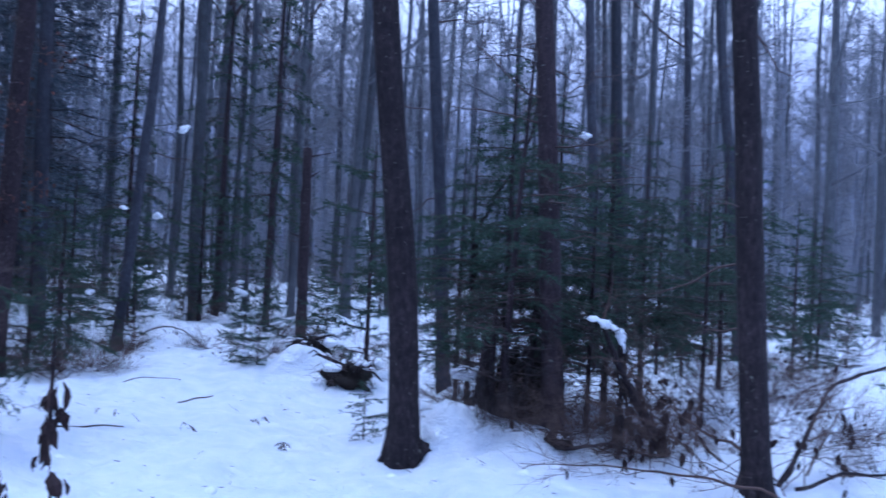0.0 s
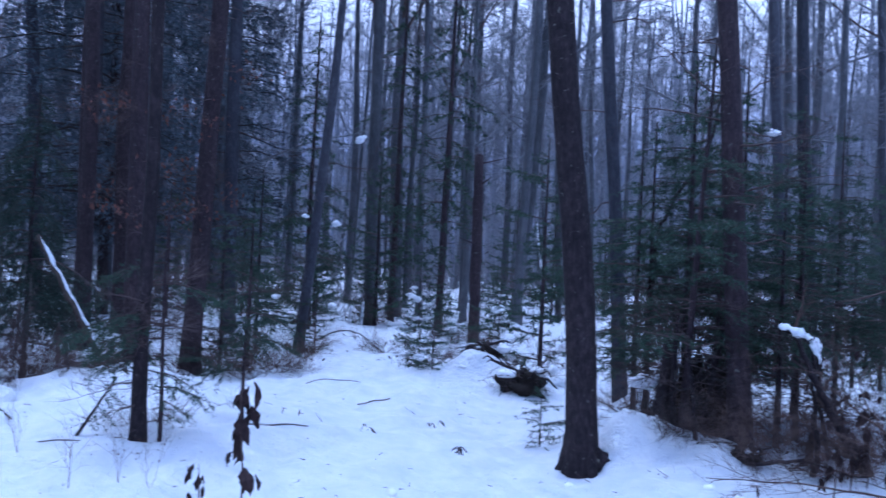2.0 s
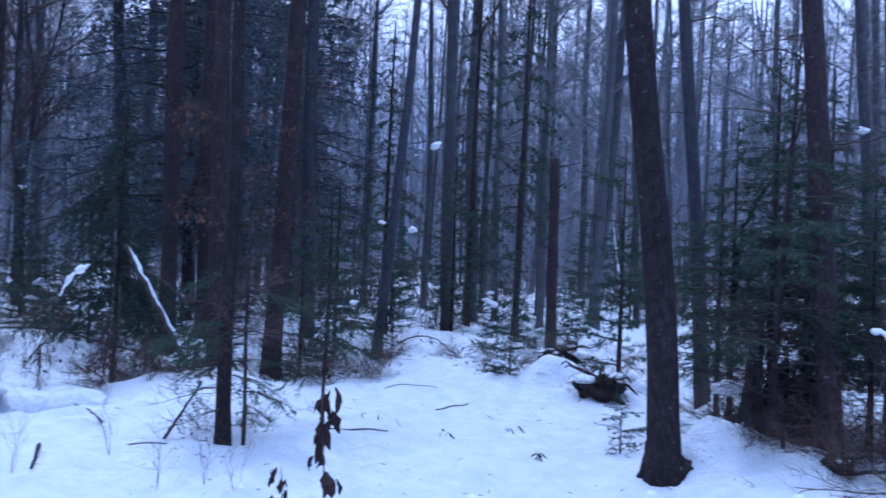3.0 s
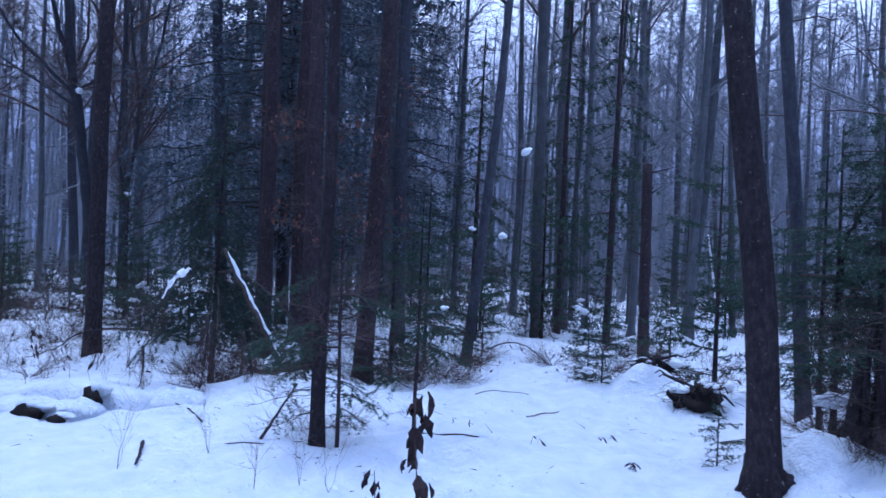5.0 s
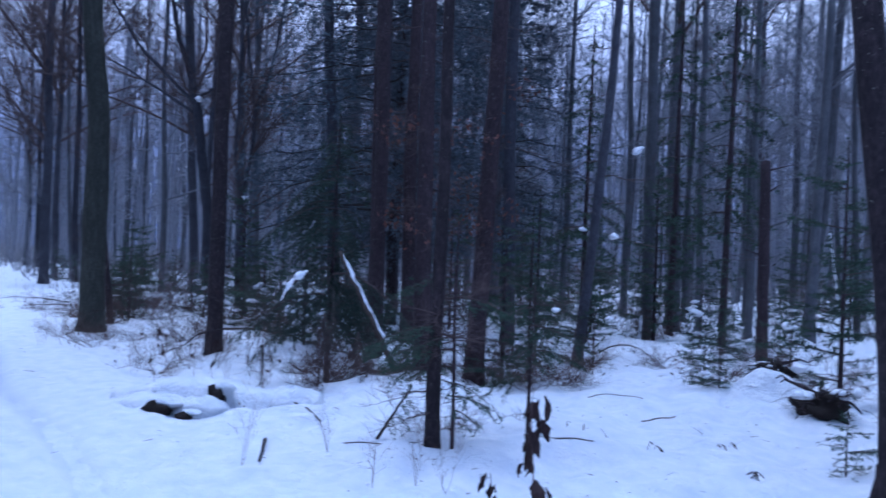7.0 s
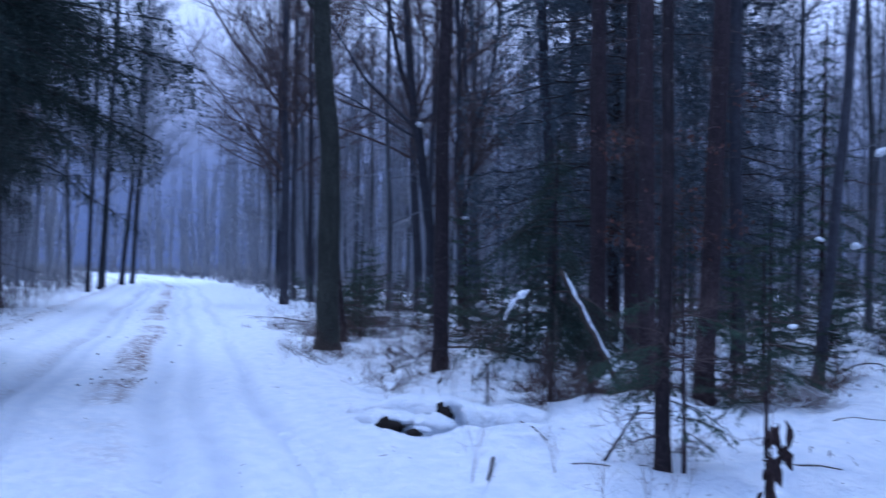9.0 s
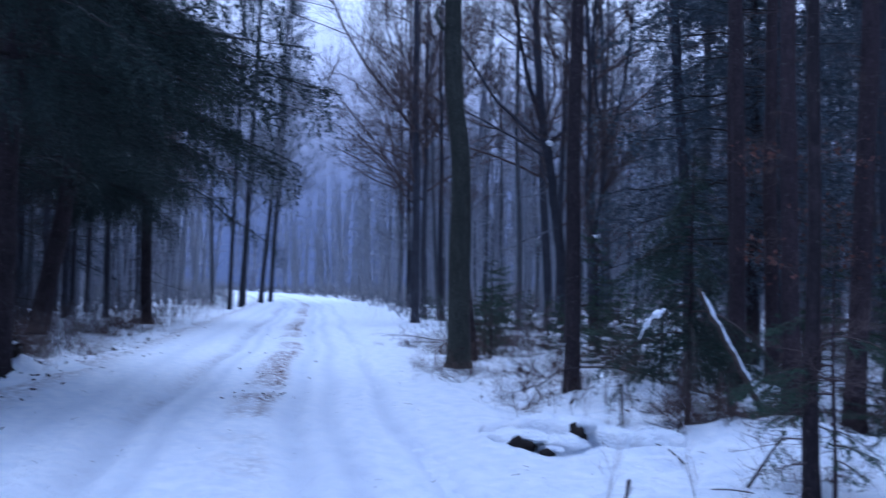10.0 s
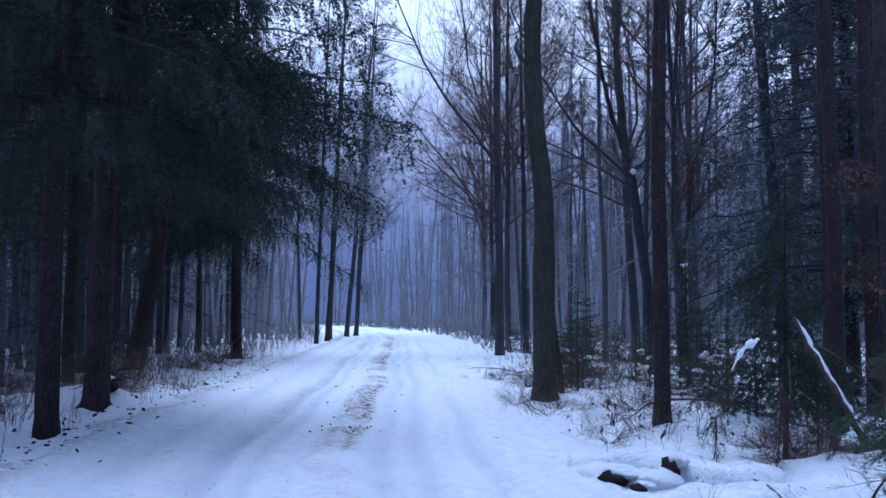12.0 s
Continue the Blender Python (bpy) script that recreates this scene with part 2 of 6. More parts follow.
def snow(name, tracks=False):
    m, t, b = material(name, 0.62, 0.25)
    grain = noise_tex(t, 60.0, 4.0, 0.7)
    lumps = noise_tex(t, 5.0, 5.0, 0.55)
    col = ramp(t, lumps, (0.28, (0.69, 0.72, 0.78)), (0.66, (0.83, 0.835, 0.85)))
    specks = ramp(t, noise_tex(t, 34.0, 2.0, 0.8), (0.755, (0, 0, 0)), (0.78, (0.7, 0.7, 0.7)))
    col = mixed(t, specks, col, (0.20, 0.14, 0.09))
    b.inputs["Subsurface Weight"].default_value = 0.0
    clods = noise_tex(t, 15.0, 4.0, 0.6)
    mix = mixed(t, 0.14, mixed(t, 0.30, lumps, clods), grain)
    if tracks:
        at = t.nodes.new("ShaderNodeAttribute")
        at.attribute_name = "dirt"
        broken = ramp(t, noise_tex(t, 9.0, 6.0, 0.75, (1.0, 1.0, 1.0)), (0.40, (0, 0, 0)), (0.56, (1, 1, 1)))
        sep = t.nodes.new("ShaderNodeSeparateColor")
        t.links.new(at.outputs["Color"], sep.inputs[0])
        worn = ramp(t, noise_tex(t, 2.5, 5.0, 0.7), (0.3, (0.25, 0.25, 0.25)), (0.7, (1, 1, 1)))
        col = mixed(t, mixed(t, 1.0, sep.outputs[1], worn, "MULTIPLY"), col, (0.56, 0.59, 0.66))
        fac = mixed(t, 1.0, sep.outputs[0], broken, "MULTIPLY")
        litter = ramp(t, noise_tex(t, 25.0, 3.0, 0.7), (0.3, (0.07, 0.038, 0.028)), (0.7, (0.19, 0.095, 0.068)))
        col = mixed(t, fac, col, litter)
    t.links.new(col, b.inputs["Base Color"])
    bump(t, b, mix, 1.0, 0.15)
    return m


def plain(name, colour, rough=0.8, var=0.25, scale=8.0):
    m, t, b = material(name, rough, 0.2)
    n = noise_tex(t, scale, 5.0, 0.65)
    t.links.new(ramp(t, n, (0.3, tuple(c * (1 - var) for c in colour)), (0.7, tuple(c * (1 + var) for c in colour))), b.inputs["Base Color"])
    bump(t, b, n, 0.5, 0.01)
    return m


SNOW = snow("forest_snow")
ROAD_SNOW = snow("driven_snow", True)
CAP_SNOW = plain("branch_snow", (0.85, 0.85, 0.87), 0.6, 0.02, 20)
BARK_DARK = bark("dark_alder_bark", (0.015, 0.012, 0.014), (0.075, 0.056, 0.056), (0.23, 0.22, 0.17))
BARK_RED = bark("spruce_bark", (0.024, 0.018, 0.021), (0.084, 0.059, 0.060), (0.20, 0.20, 0.16))
BARK_GREEN = bark("mossy_hornbeam_bark", (0.036, 0.038, 0.032), (0.112, 0.110, 0.088), (0.13, 0.14, 0.11), (5, 5, 1.2), 0.008)
# Mid-distance bark, lightened and blued so that its colour carries some haze.
BARK_MID = bark("half_hazed_bark", (0.036, 0.036, 0.044), (0.102, 0.098, 0.110), None, (7, 7, 1.8), 0.008)
# Needles of farther spruces, greyed to paint the mist between.
NEEDLES_GREY = foliage("hazed_spruce_needles", (0.034, 0.043, 0.052), (0.066, 0.080, 0.092))
# Bark of far trunks, paler again: distance haze put into the base colour.
BARK_GREY = bark("hazed_grey_bark", (0.075, 0.075, 0.082), (0.17, 0.17, 0.18), None, (4, 4, 1.0), 0.005)
TWIG = plain("bare_twigs", (0.078, 0.055, 0.050), 0.85)
TWIG_DARK = plain("dark_spruce_twigs", (0.030, 0.025, 0.023), 0.9)
# Palest stems, tinted towards the mist to stand for the haze before them.
HAZED = plain("hazed_far_stems", (0.22, 0.22, 0.245), 0.9)
# Twigs of far crowns and brush, greyed with the same painted haze.
TWIG_GREY = plain("hazed_grey_twigs", (0.15, 0.147, 0.16), 0.85)
TWIG_RED = plain("brown_twigs", (0.092, 0.062, 0.050), 0.85)
NEEDLES = foliage("spruce_needles", (0.015, 0.029, 0.019), (0.036, 0.060, 0.034))
# Darker copy of the young needles, shade put into its colour.
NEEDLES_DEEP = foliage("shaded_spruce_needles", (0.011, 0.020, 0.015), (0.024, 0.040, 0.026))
NEEDLES_DARK = foliage("tall_spruce_needles", (0.008, 0.013, 0.011), (0.017, 0.026, 0.020))
LEAF = plain("dead_leaves", (0.028, 0.016, 0.015), 0.75, 0.4, 30)
LEAF_PALE = plain("dry_beech_leaves", (0.12, 0.052, 0.036), 0.75, 0.4, 30)
STRAW = plain("dry_stalks", (0.088, 0.050, 0.034), 0.85, 0.3, 30)
# Stump soil; also the dark colour standing for shade in the log's hollows.
SOIL_AND_SHADE = plain("soil_and_hollow_shade", (0.016, 0.012, 0.010), 0.95, 0.4, 14)
DEADWOOD = bark("weathered_dead_wood", (0.05, 0.038, 0.030), (0.16, 0.125, 0.10), None, (7, 7, 1.4), 0.01)

# ---- ground and road ----
def uneven_axis(lo, hi, near_lo, near_hi, step):
    mid = np.arange(near_lo, near_hi, step)
    grow = step * 1.5 * 1.16 ** np.arange(70)
    a = near_lo - np.cumsum(grow)
    b = near_hi + np.cumsum(grow)
    return np.concatenate([a[a > lo][::-1], mid, b[b < hi]])


def ground():
    x, y = uneven_axis(-700, 500, -20, 6, 0.08), uneven_axis(-400, 700, 1, 18, 0.08)
    gx, gy = np.meshgrid(x, y)
    h = ground_height(gx, gy)
    s, d = road_place(gx, gy)
    h = h - 0.15 * (1 - smooth(1.2, 2.0, d)) * (1 - smooth(1.8, 2.6, -d))
    soft = rand(12).normal(size=h.shape)
    for _ in range(2):
        soft = (soft + np.roll(soft, 1, 0) + np.roll(soft, 1, 1) + np.roll(soft, (1, 1), (0, 1))) / 4
    h = h + 0.022 * soft * off_road(gx, gy)
    n, m = len(x), len(y)
    i = (np.arange(m - 1)[:, None] * n + np.arange(n - 1)).ravel()
    g = Geo()
    g.add(np.stack([gx, gy, h], -1), np.vstack([np.stack([i, i + 1, i + n + 1], -1), np.stack([i, i + n + 1, i + n], -1)]))
    return tagged(part("ground", g, SNOW), "uneven fresh snow over the forest floor", "snow", kind="structure")


def road():
    """The driven forest road: ruts, a littered crown between them, soft ragged edges."""
    s = np.concatenate([np.arange(-12, 2, 0.4), np.arange(2, 34, 0.14), np.arange(34, 150, 0.8)])
    d = np.linspace(-3.9, 3.3, 90)
    gs, gd = np.meshgrid(s, d, indexing="ij")
    rng = rand(11)
    bend = -0.0022 * np.maximum(0, gs - 55) ** 2
    off = CENTRE + gd + bend
    x = START[0] + gs * ALONG[0] + off * ACROSS[0]
    y = START[1] + gs * ALONG[1] + off * ACROSS[1]
    wob = 0.07 * np.sin(gs * 0.35) + 0.05 * np.sin(gs * 0.9 + 1)
    z = ground_height(x, y)
    for c, w, a in ((-1.15, 0.18, 0.085), (-0.72, 0.10, 0.035), (-1.75, 0.14, 0.03), (1.4, 0.09, 0.03), (0.62, 0.17, 0.075), (1.05, 0.15, 0.06), (1.75, 0.12, 0.045)):
        z = z - a * np.exp(-((gd - c - wob) / w) ** 2) + 0.4 * a * np.exp(-((gd - c - wob - 1.9 * w) / w) ** 2)
    z = z + 0.02 * np.exp(-((gd - wob) / 0.3) ** 2) + 0.004 * np.sin(gs * 2.3 + 3 * np.sin(gd * 2.1)) * np.sin(gd * 4.3 + gs * 0.7) + 0.010 * rng.normal(size=z.shape)
    ragged = 0.18 * np.sin(gs * 1.3) + 0.12 * np.sin(gs * 3.1 + 2)
    z = z + 0.012 - 0.17 * smooth(2.55, 3.2, gd + ragged) - 0.17 * smooth(3.15, 3.8, -gd + ragged)
    n, m = gs.shape
    i = (np.arange(n - 1)[:, None] * m + np.arange(m - 1)).ravel()
    g = Geo()
    g.add(np.stack([x, y, z], -1), np.vstack([np.stack([i, i + m, i + m + 1], -1), np.stack([i, i + m + 1, i + 1], -1)]))
    me = g.mesh("road")
    patchy = np.clip(0.75 + 0.45 * np.sin(gs * 0.42 + 0.5) + 0.3 * np.sin(gs * 1.7) + 0.25 * np.sin(gs * 4.1), 0, 1) * (0.25 + 0.75 * smooth(8, 12, gs))
    dirt = 1.25 * np.exp(-((gd - wob - 0.24) / 0.12) ** 2) * patchy + 0.75 * np.exp(-((gd - wob + 0.02) / 0.15) ** 2) * patchy + 0.35 * np.exp(-((gd + 1.2 - wob) / 0.15) ** 2) * patchy
    dirt = dirt + 0.5 * np.exp(-((gd + 3.15) / 0.3) ** 2)
    col = me.color_attributes.new("dirt", "FLOAT_COLOR", "POINT")
    packed = sum(np.exp(-((gd - c - wob) / w) ** 2) for c, w in ((-1.15, 0.20), (-0.7, 0.10), (0.62, 0.16), (1.05, 0.13), (1.75, 0.1))) + 0.5 * np.exp(-((gd + 2.1) / 0.15) ** 2)
    both = np.stack([np.clip(dirt, 0, 1), np.clip(packed, 0, 1), 0 * dirt, 0 * dirt + 1], -1)
    col.data.foreach_set("color", both.astype(np.float32).ravel())
    return tagged(part("road", me, ROAD_SNOW), "snow-covered forest road with tyre ruts and leaf litter", "road", kind="structure")


ground()
road()


def mist():
    """A glowing ring painted as mist and pale sky, far off behind the last trees."""
    m = bpy.data.materials.new("glowing_mist")
    m.use_nodes = True
    t = m.node_tree
    t.nodes.remove(t.nodes["Principled BSDF"])
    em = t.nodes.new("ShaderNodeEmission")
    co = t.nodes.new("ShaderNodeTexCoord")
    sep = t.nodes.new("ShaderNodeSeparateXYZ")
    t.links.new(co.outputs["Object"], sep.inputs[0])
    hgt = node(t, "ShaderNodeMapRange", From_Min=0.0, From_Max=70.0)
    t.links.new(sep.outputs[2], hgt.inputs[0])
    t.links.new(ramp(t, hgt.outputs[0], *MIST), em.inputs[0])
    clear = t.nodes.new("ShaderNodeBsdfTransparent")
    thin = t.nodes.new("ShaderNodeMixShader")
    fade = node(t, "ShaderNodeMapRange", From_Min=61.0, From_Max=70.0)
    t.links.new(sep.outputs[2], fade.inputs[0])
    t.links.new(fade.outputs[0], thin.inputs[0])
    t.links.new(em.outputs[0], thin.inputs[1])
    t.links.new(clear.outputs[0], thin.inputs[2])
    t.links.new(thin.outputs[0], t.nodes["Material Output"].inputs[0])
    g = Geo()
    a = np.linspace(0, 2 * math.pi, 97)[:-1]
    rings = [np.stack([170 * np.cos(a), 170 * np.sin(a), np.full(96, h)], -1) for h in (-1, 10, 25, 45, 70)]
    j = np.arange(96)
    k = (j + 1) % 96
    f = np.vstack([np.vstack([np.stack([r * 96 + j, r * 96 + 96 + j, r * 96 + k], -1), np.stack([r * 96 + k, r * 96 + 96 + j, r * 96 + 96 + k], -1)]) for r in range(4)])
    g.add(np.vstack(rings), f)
    tagged(part("backdrop", g, m), "glowing ring painted as pale blue mist closing the distance", "mist", kind="structure")


mist()

# ---- trees ----
def trunk_geo(diameter, height, rng, bow=0.0, wobble=0.02, sides=14, flare=0.28, kinks=()):
    """A tapered trunk with a flared foot. bow: sideways swing; kinks: (height, x, y) through which it bends."""
    z = np.concatenate([[-0.35, -0.1, 0.03, 0.12, 0.25, 0.45], np.arange(0.8, height, 0.55), [height]])
    x = bow * np.sin(np.pi * z / height) + wobble * diameter * 4 * np.sin(z * 0.9 + rng.uniform(0, 6)) + 0.3 * wobble * np.sin(z * 2.3 + rng.uniform(0, 6))
    y = wobble * diameter * 4 * np.sin(z * 0.8 + rng.uniform(0, 6))
    x, y = x - np.interp(0, z, x), y - np.interp(0, z, y)
    if kinks:
        hs, kx, ky = zip(*kinks)
        fine = np.array([np.interp(z + o, hs, kx) for o in np.linspace(-0.5, 0.5, 7)]).mean(0)
        fine_y = np.array([np.interp(z + o, hs, ky) for o in np.linspace(-0.5, 0.5, 7)]).mean(0)
        x, y = x + fine, y + fine_y
    r = diameter / 2 * (np.maximum(0.03, 1 - 0.9 * np.maximum(z, 0) / height) ** 0.72 + flare * np.exp(-np.maximum(z, 0) / 0.16))
    g = Geo()
    g.tube(np.stack([x, y, z], -1), r, sides, 0.035, rng)
    return g, np.stack([x, y, z], -1), r


def boughs(g, starts, ways, lengths, radii, rng, rise=0.35, twigs=9, fine=6, fine_len=0.45, twig_r=0.35, sides=4, thick=1.0, least=0.004):
    """Bare limbs that curve upwards and split into twigs."""
    p0s, p1s, rs = [], [], []
    q0s, q1s = [], []
    for st, w, ln, r in zip(starts, ways, lengths, radii):
        k = 6
        s = np.linspace(0, 1, k)
        bend = rng.normal(0, 0.10, 3)
        pts = st + ln * (s[:, None] * w + (s ** 2)[:, None] * np.array((0, 0, rise)) + (s ** 2 * (1 - 0.3 * s))[:, None] * bend)
        pts[1:-1] += rng.normal(0, 0.025 * ln, (k - 2, 3))
        g.tube(pts, r * (1 - 0.85 * s), sides)
        t = rng.uniform(0.25, 1.0, twigs)
        at = np.stack([np.interp(t, s, pts[:, c]) for c in range(3)], -1)
        d = unit(unit(pts[-1] - st) * 0.75 + rng.normal(0, 0.5, (twigs, 3)) + np.array((0, 0, 0.25)))
        tl = ln * (0.55 - 0.32 * t) * rng.uniform(0.6, 1.3, twigs)
        end = at + d * tl[:, None]
        p0s.append(at); p1s.append(end); rs.append(r * twig_r * (1.15 - t))
        for a, e, l in zip(at, end, tl):
            u = rng.uniform(0.2, 1.0, fine)
            o = a + (e - a) * u[:, None]
            dd = unit(unit(e - a) * 0.8 + rng.normal(0, 0.5, (fine, 3)) + np.array((0, 0, 0.15)))
            q0s.append(o); q1s.append(o + dd * (fine_len * max(l, 0.3) * rng.uniform(0.5, 1.3, fine))[:, None])
    p0, p1, r0 = np.concatenate(p0s), np.concatenate(p1s), np.concatenate(rs)
    g.cones(p0, p1, np.maximum(r0, least) * thick, np.maximum(r0 * 0.35, least / 2) * thick)
    q0 = np.concatenate(q0s)
    g.cones(q0, np.concatenate(q1s), (0.8 * least + 0.12 * np.repeat(r0, fine)) * thick)


def stem_path(start, way, length, rng, wander=0.10, lift=0.05, steps=7):
    """A limb that wanders a little as it grows towards the light."""
    pts, d = [np.asarray(start, float)], np.asarray(way, float)
    for _ in range(steps):
        d = unit(d + rng.normal(0, wander, 3) + np.array((0, 0, lift)))
        pts.append(pts[-1] + d * length / steps)
    return np.array(pts)


def side_ways(path, t, rng, lo, hi):
    """Points along a path and directions that leave it at an angle between lo and hi."""
    u = np.linspace(0, 1, len(path))
    at = np.stack([np.interp(t, u, path[:, c]) for c in range(3)], -1)
    tang = unit(np.gradient(path, axis=0))
    d = unit(np.stack([np.interp(t, u, tang[:, c]) for c in range(3)], -1))
    a, b = perps(d)
    az, an = rng.uniform(0, 6.28, (len(t), 1)), rng.uniform(lo, hi, (len(t), 1))
    return at, unit(d * np.cos(an) + (a * np.cos(az) + b * np.sin(az)) * np.sin(an))


def twiggy_limb(g, start, way, length, radius, rng, branches=6, twigs=8, fine=5, lift=0.05, least=0.005, wander=0.10):
    """One bare limb: branches, twigs and the finest shoots."""
    path = stem_path(start, way, length, rng, wander, lift)
    g.tube(path, radius * (1 - 0.8 * np.linspace(0, 1, len(path))), 5)
    t = rng.uniform(0.2, 0.97, branches)
    at, d = side_ways(path, t, rng, 0.45, 1.0)
    subs = [path]
    for o, w, u in zip(at, d, t):
        ln = length * (0.62 - 0.38 * u) * rng.uniform(0.6, 1.25)
        sub = stem_path(o, w, ln, rng, wander * 1.3, lift, 5)
        g.tube(sub, np.maximum(radius * (0.5 - 0.25 * u) * (1 - 0.8 * np.linspace(0, 1, 6)), least), 3)
        subs.append(sub)
    p0, p1, q0, q1 = [], [], [], []
    for k, sub in enumerate(subs):
        n = twigs if k else 2 * twigs
        t = rng.uniform(0.15, 1.0, n)
        o, w = side_ways(sub, t, rng, 0.35, 0.95)
        ln = 0.28 * np.linalg.norm(sub[-1] - sub[0]) + 0.12 * length ** 0.5
        e = o + unit(w + np.array((0, 0, 0.06))) * (ln * rng.uniform(0.4, 1.2, n))[:, None]
        p0.append(o); p1.append(e)
        m = np.repeat(np.arange(n), fine)
        f = o[m] + (e - o)[m] * rng.uniform(0.15, 1.0, (n * fine, 1))
        v = unit(unit(e - o)[m] + rng.normal(0, 0.45, (n * fine, 3)))
        q0.append(f); q1.append(f + v * (0.55 * ln * rng.uniform(0.4, 1.2, n * fine))[:, None])
    g.cones(np.concatenate(p0), np.concatenate(p1), least, least * 0.5)
    g.cones(np.concatenate(q0), np.concatenate(q1), least * 0.7)


def branching_crown_mesh(height, foot, seed, limbs=18, reach=0.3, leaders=2, branches=6, twigs=8, fine=5, least=0.006):
    """A leafless crown of steep limbs round the trunk; leaders are strong limbs that run up beside it."""
    rng = rand(seed)
    g = Geo()
    for k in range(limbs + leaders):
        lead = k < leaders
        z = foot + (height - foot) * (rng.uniform(0.0, 0.25) if lead else rng.random() ** 0.9 * 0.95)
        a, up = rng.uniform(0, 6.28), rng.uniform(1.3, 2.2) if lead else rng.uniform(0.12, 1.3)
        top = (height - z) / (height - foot)
        ln = (height - z) * rng.uniform(0.75, 1.0) if lead else height * reach * (0.25 + 0.85 * top) * rng.uniform(0.5, 1.2)
        twiggy_limb(g, (0, 0, z), unit(np.array((math.cos(a), math.sin(a), up))), ln, 0.05 if lead else 0.009 + 0.006 * ln, rng,
                    branches * 2 if lead else branches, twigs, fine, 0.08 if lead else 0.035, least)
    return g.mesh("bare_crown")


def crowns(material_, *meshes):
    for me in meshes:
        me.materials.append(material_)
    return meshes


CROWNS = crowns(TWIG, *[branching_crown_mesh(16, 6.0 + 0.5 * k, 100 + k, 13 + k, 0.26, 1, 5, 7, 5, 0.0038) for k in range(4)])
LOW_CROWNS = crowns(TWIG, *[branching_crown_mesh(16, 3.2 + 0.6 * k, 120 + k, 17, 0.31, 1 + k % 2, 6, 9, 7, 0.0042) for k in range(3)])
ROAD_CROWNS = crowns(TWIG_GREY, *[branching_crown_mesh(16, 3.2, 160 + k, 28, 0.22, 0, 5, 9, 6, 0.0055) for k in range(2)])
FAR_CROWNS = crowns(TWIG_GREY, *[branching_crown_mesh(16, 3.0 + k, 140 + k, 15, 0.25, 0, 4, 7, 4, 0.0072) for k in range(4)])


def dead_branches(height_lo, height_hi, count, rng, skin, tree, axis, reach=1.0):
    for _ in range(count):
        g = Geo()
        z = rng.uniform(height_lo, height_hi)
        az = rng.uniform(0, 6.28)
        way = unit(np.array([(math.cos(az), math.sin(az), rng.uniform(-0.35, 0.3))]))
        ln = reach * rng.uniform(0.3, 1.2, 1)
        foot = np.array([[np.interp(z, axis[:, 2], axis[:, 0]), np.interp(z, axis[:, 2], axis[:, 1]), z]])
        boughs(g, foot, way, ln, 0.005 + 0.005 * ln, rng, rise=-0.05, twigs=8, fine=5, fine_len=0.55, least=0.0018)
        part("dead_branch", g, skin, tree)


def bare_tree(x, y, lean_x, lean_y, diameter, height, seed, skin, label, name="bare_tree", crown=None, twigs=0, twig_range=(1.0, 5.0), reach=1.0, group="", **shape):
    rng = rand(seed)
    t = thing(name, standing(x, y, lean_x, lean_y), label, "tree", group)
    g, axis, _ = trunk_geo(diameter, height, rng, **shape)
    part("trunk", g, skin, t)
    c = part("crown", crown or CROWNS[seed % 4], TWIG, t)
    c.matrix_basis = pose(0, 0, 0, 0, 0, seed * 77 % 360) @ Matrix.Scale(height / 16, 4)
    if twigs:
        dead_branches(*twig_range, twigs, rng, TWIG, t, axis, reach)
    return t


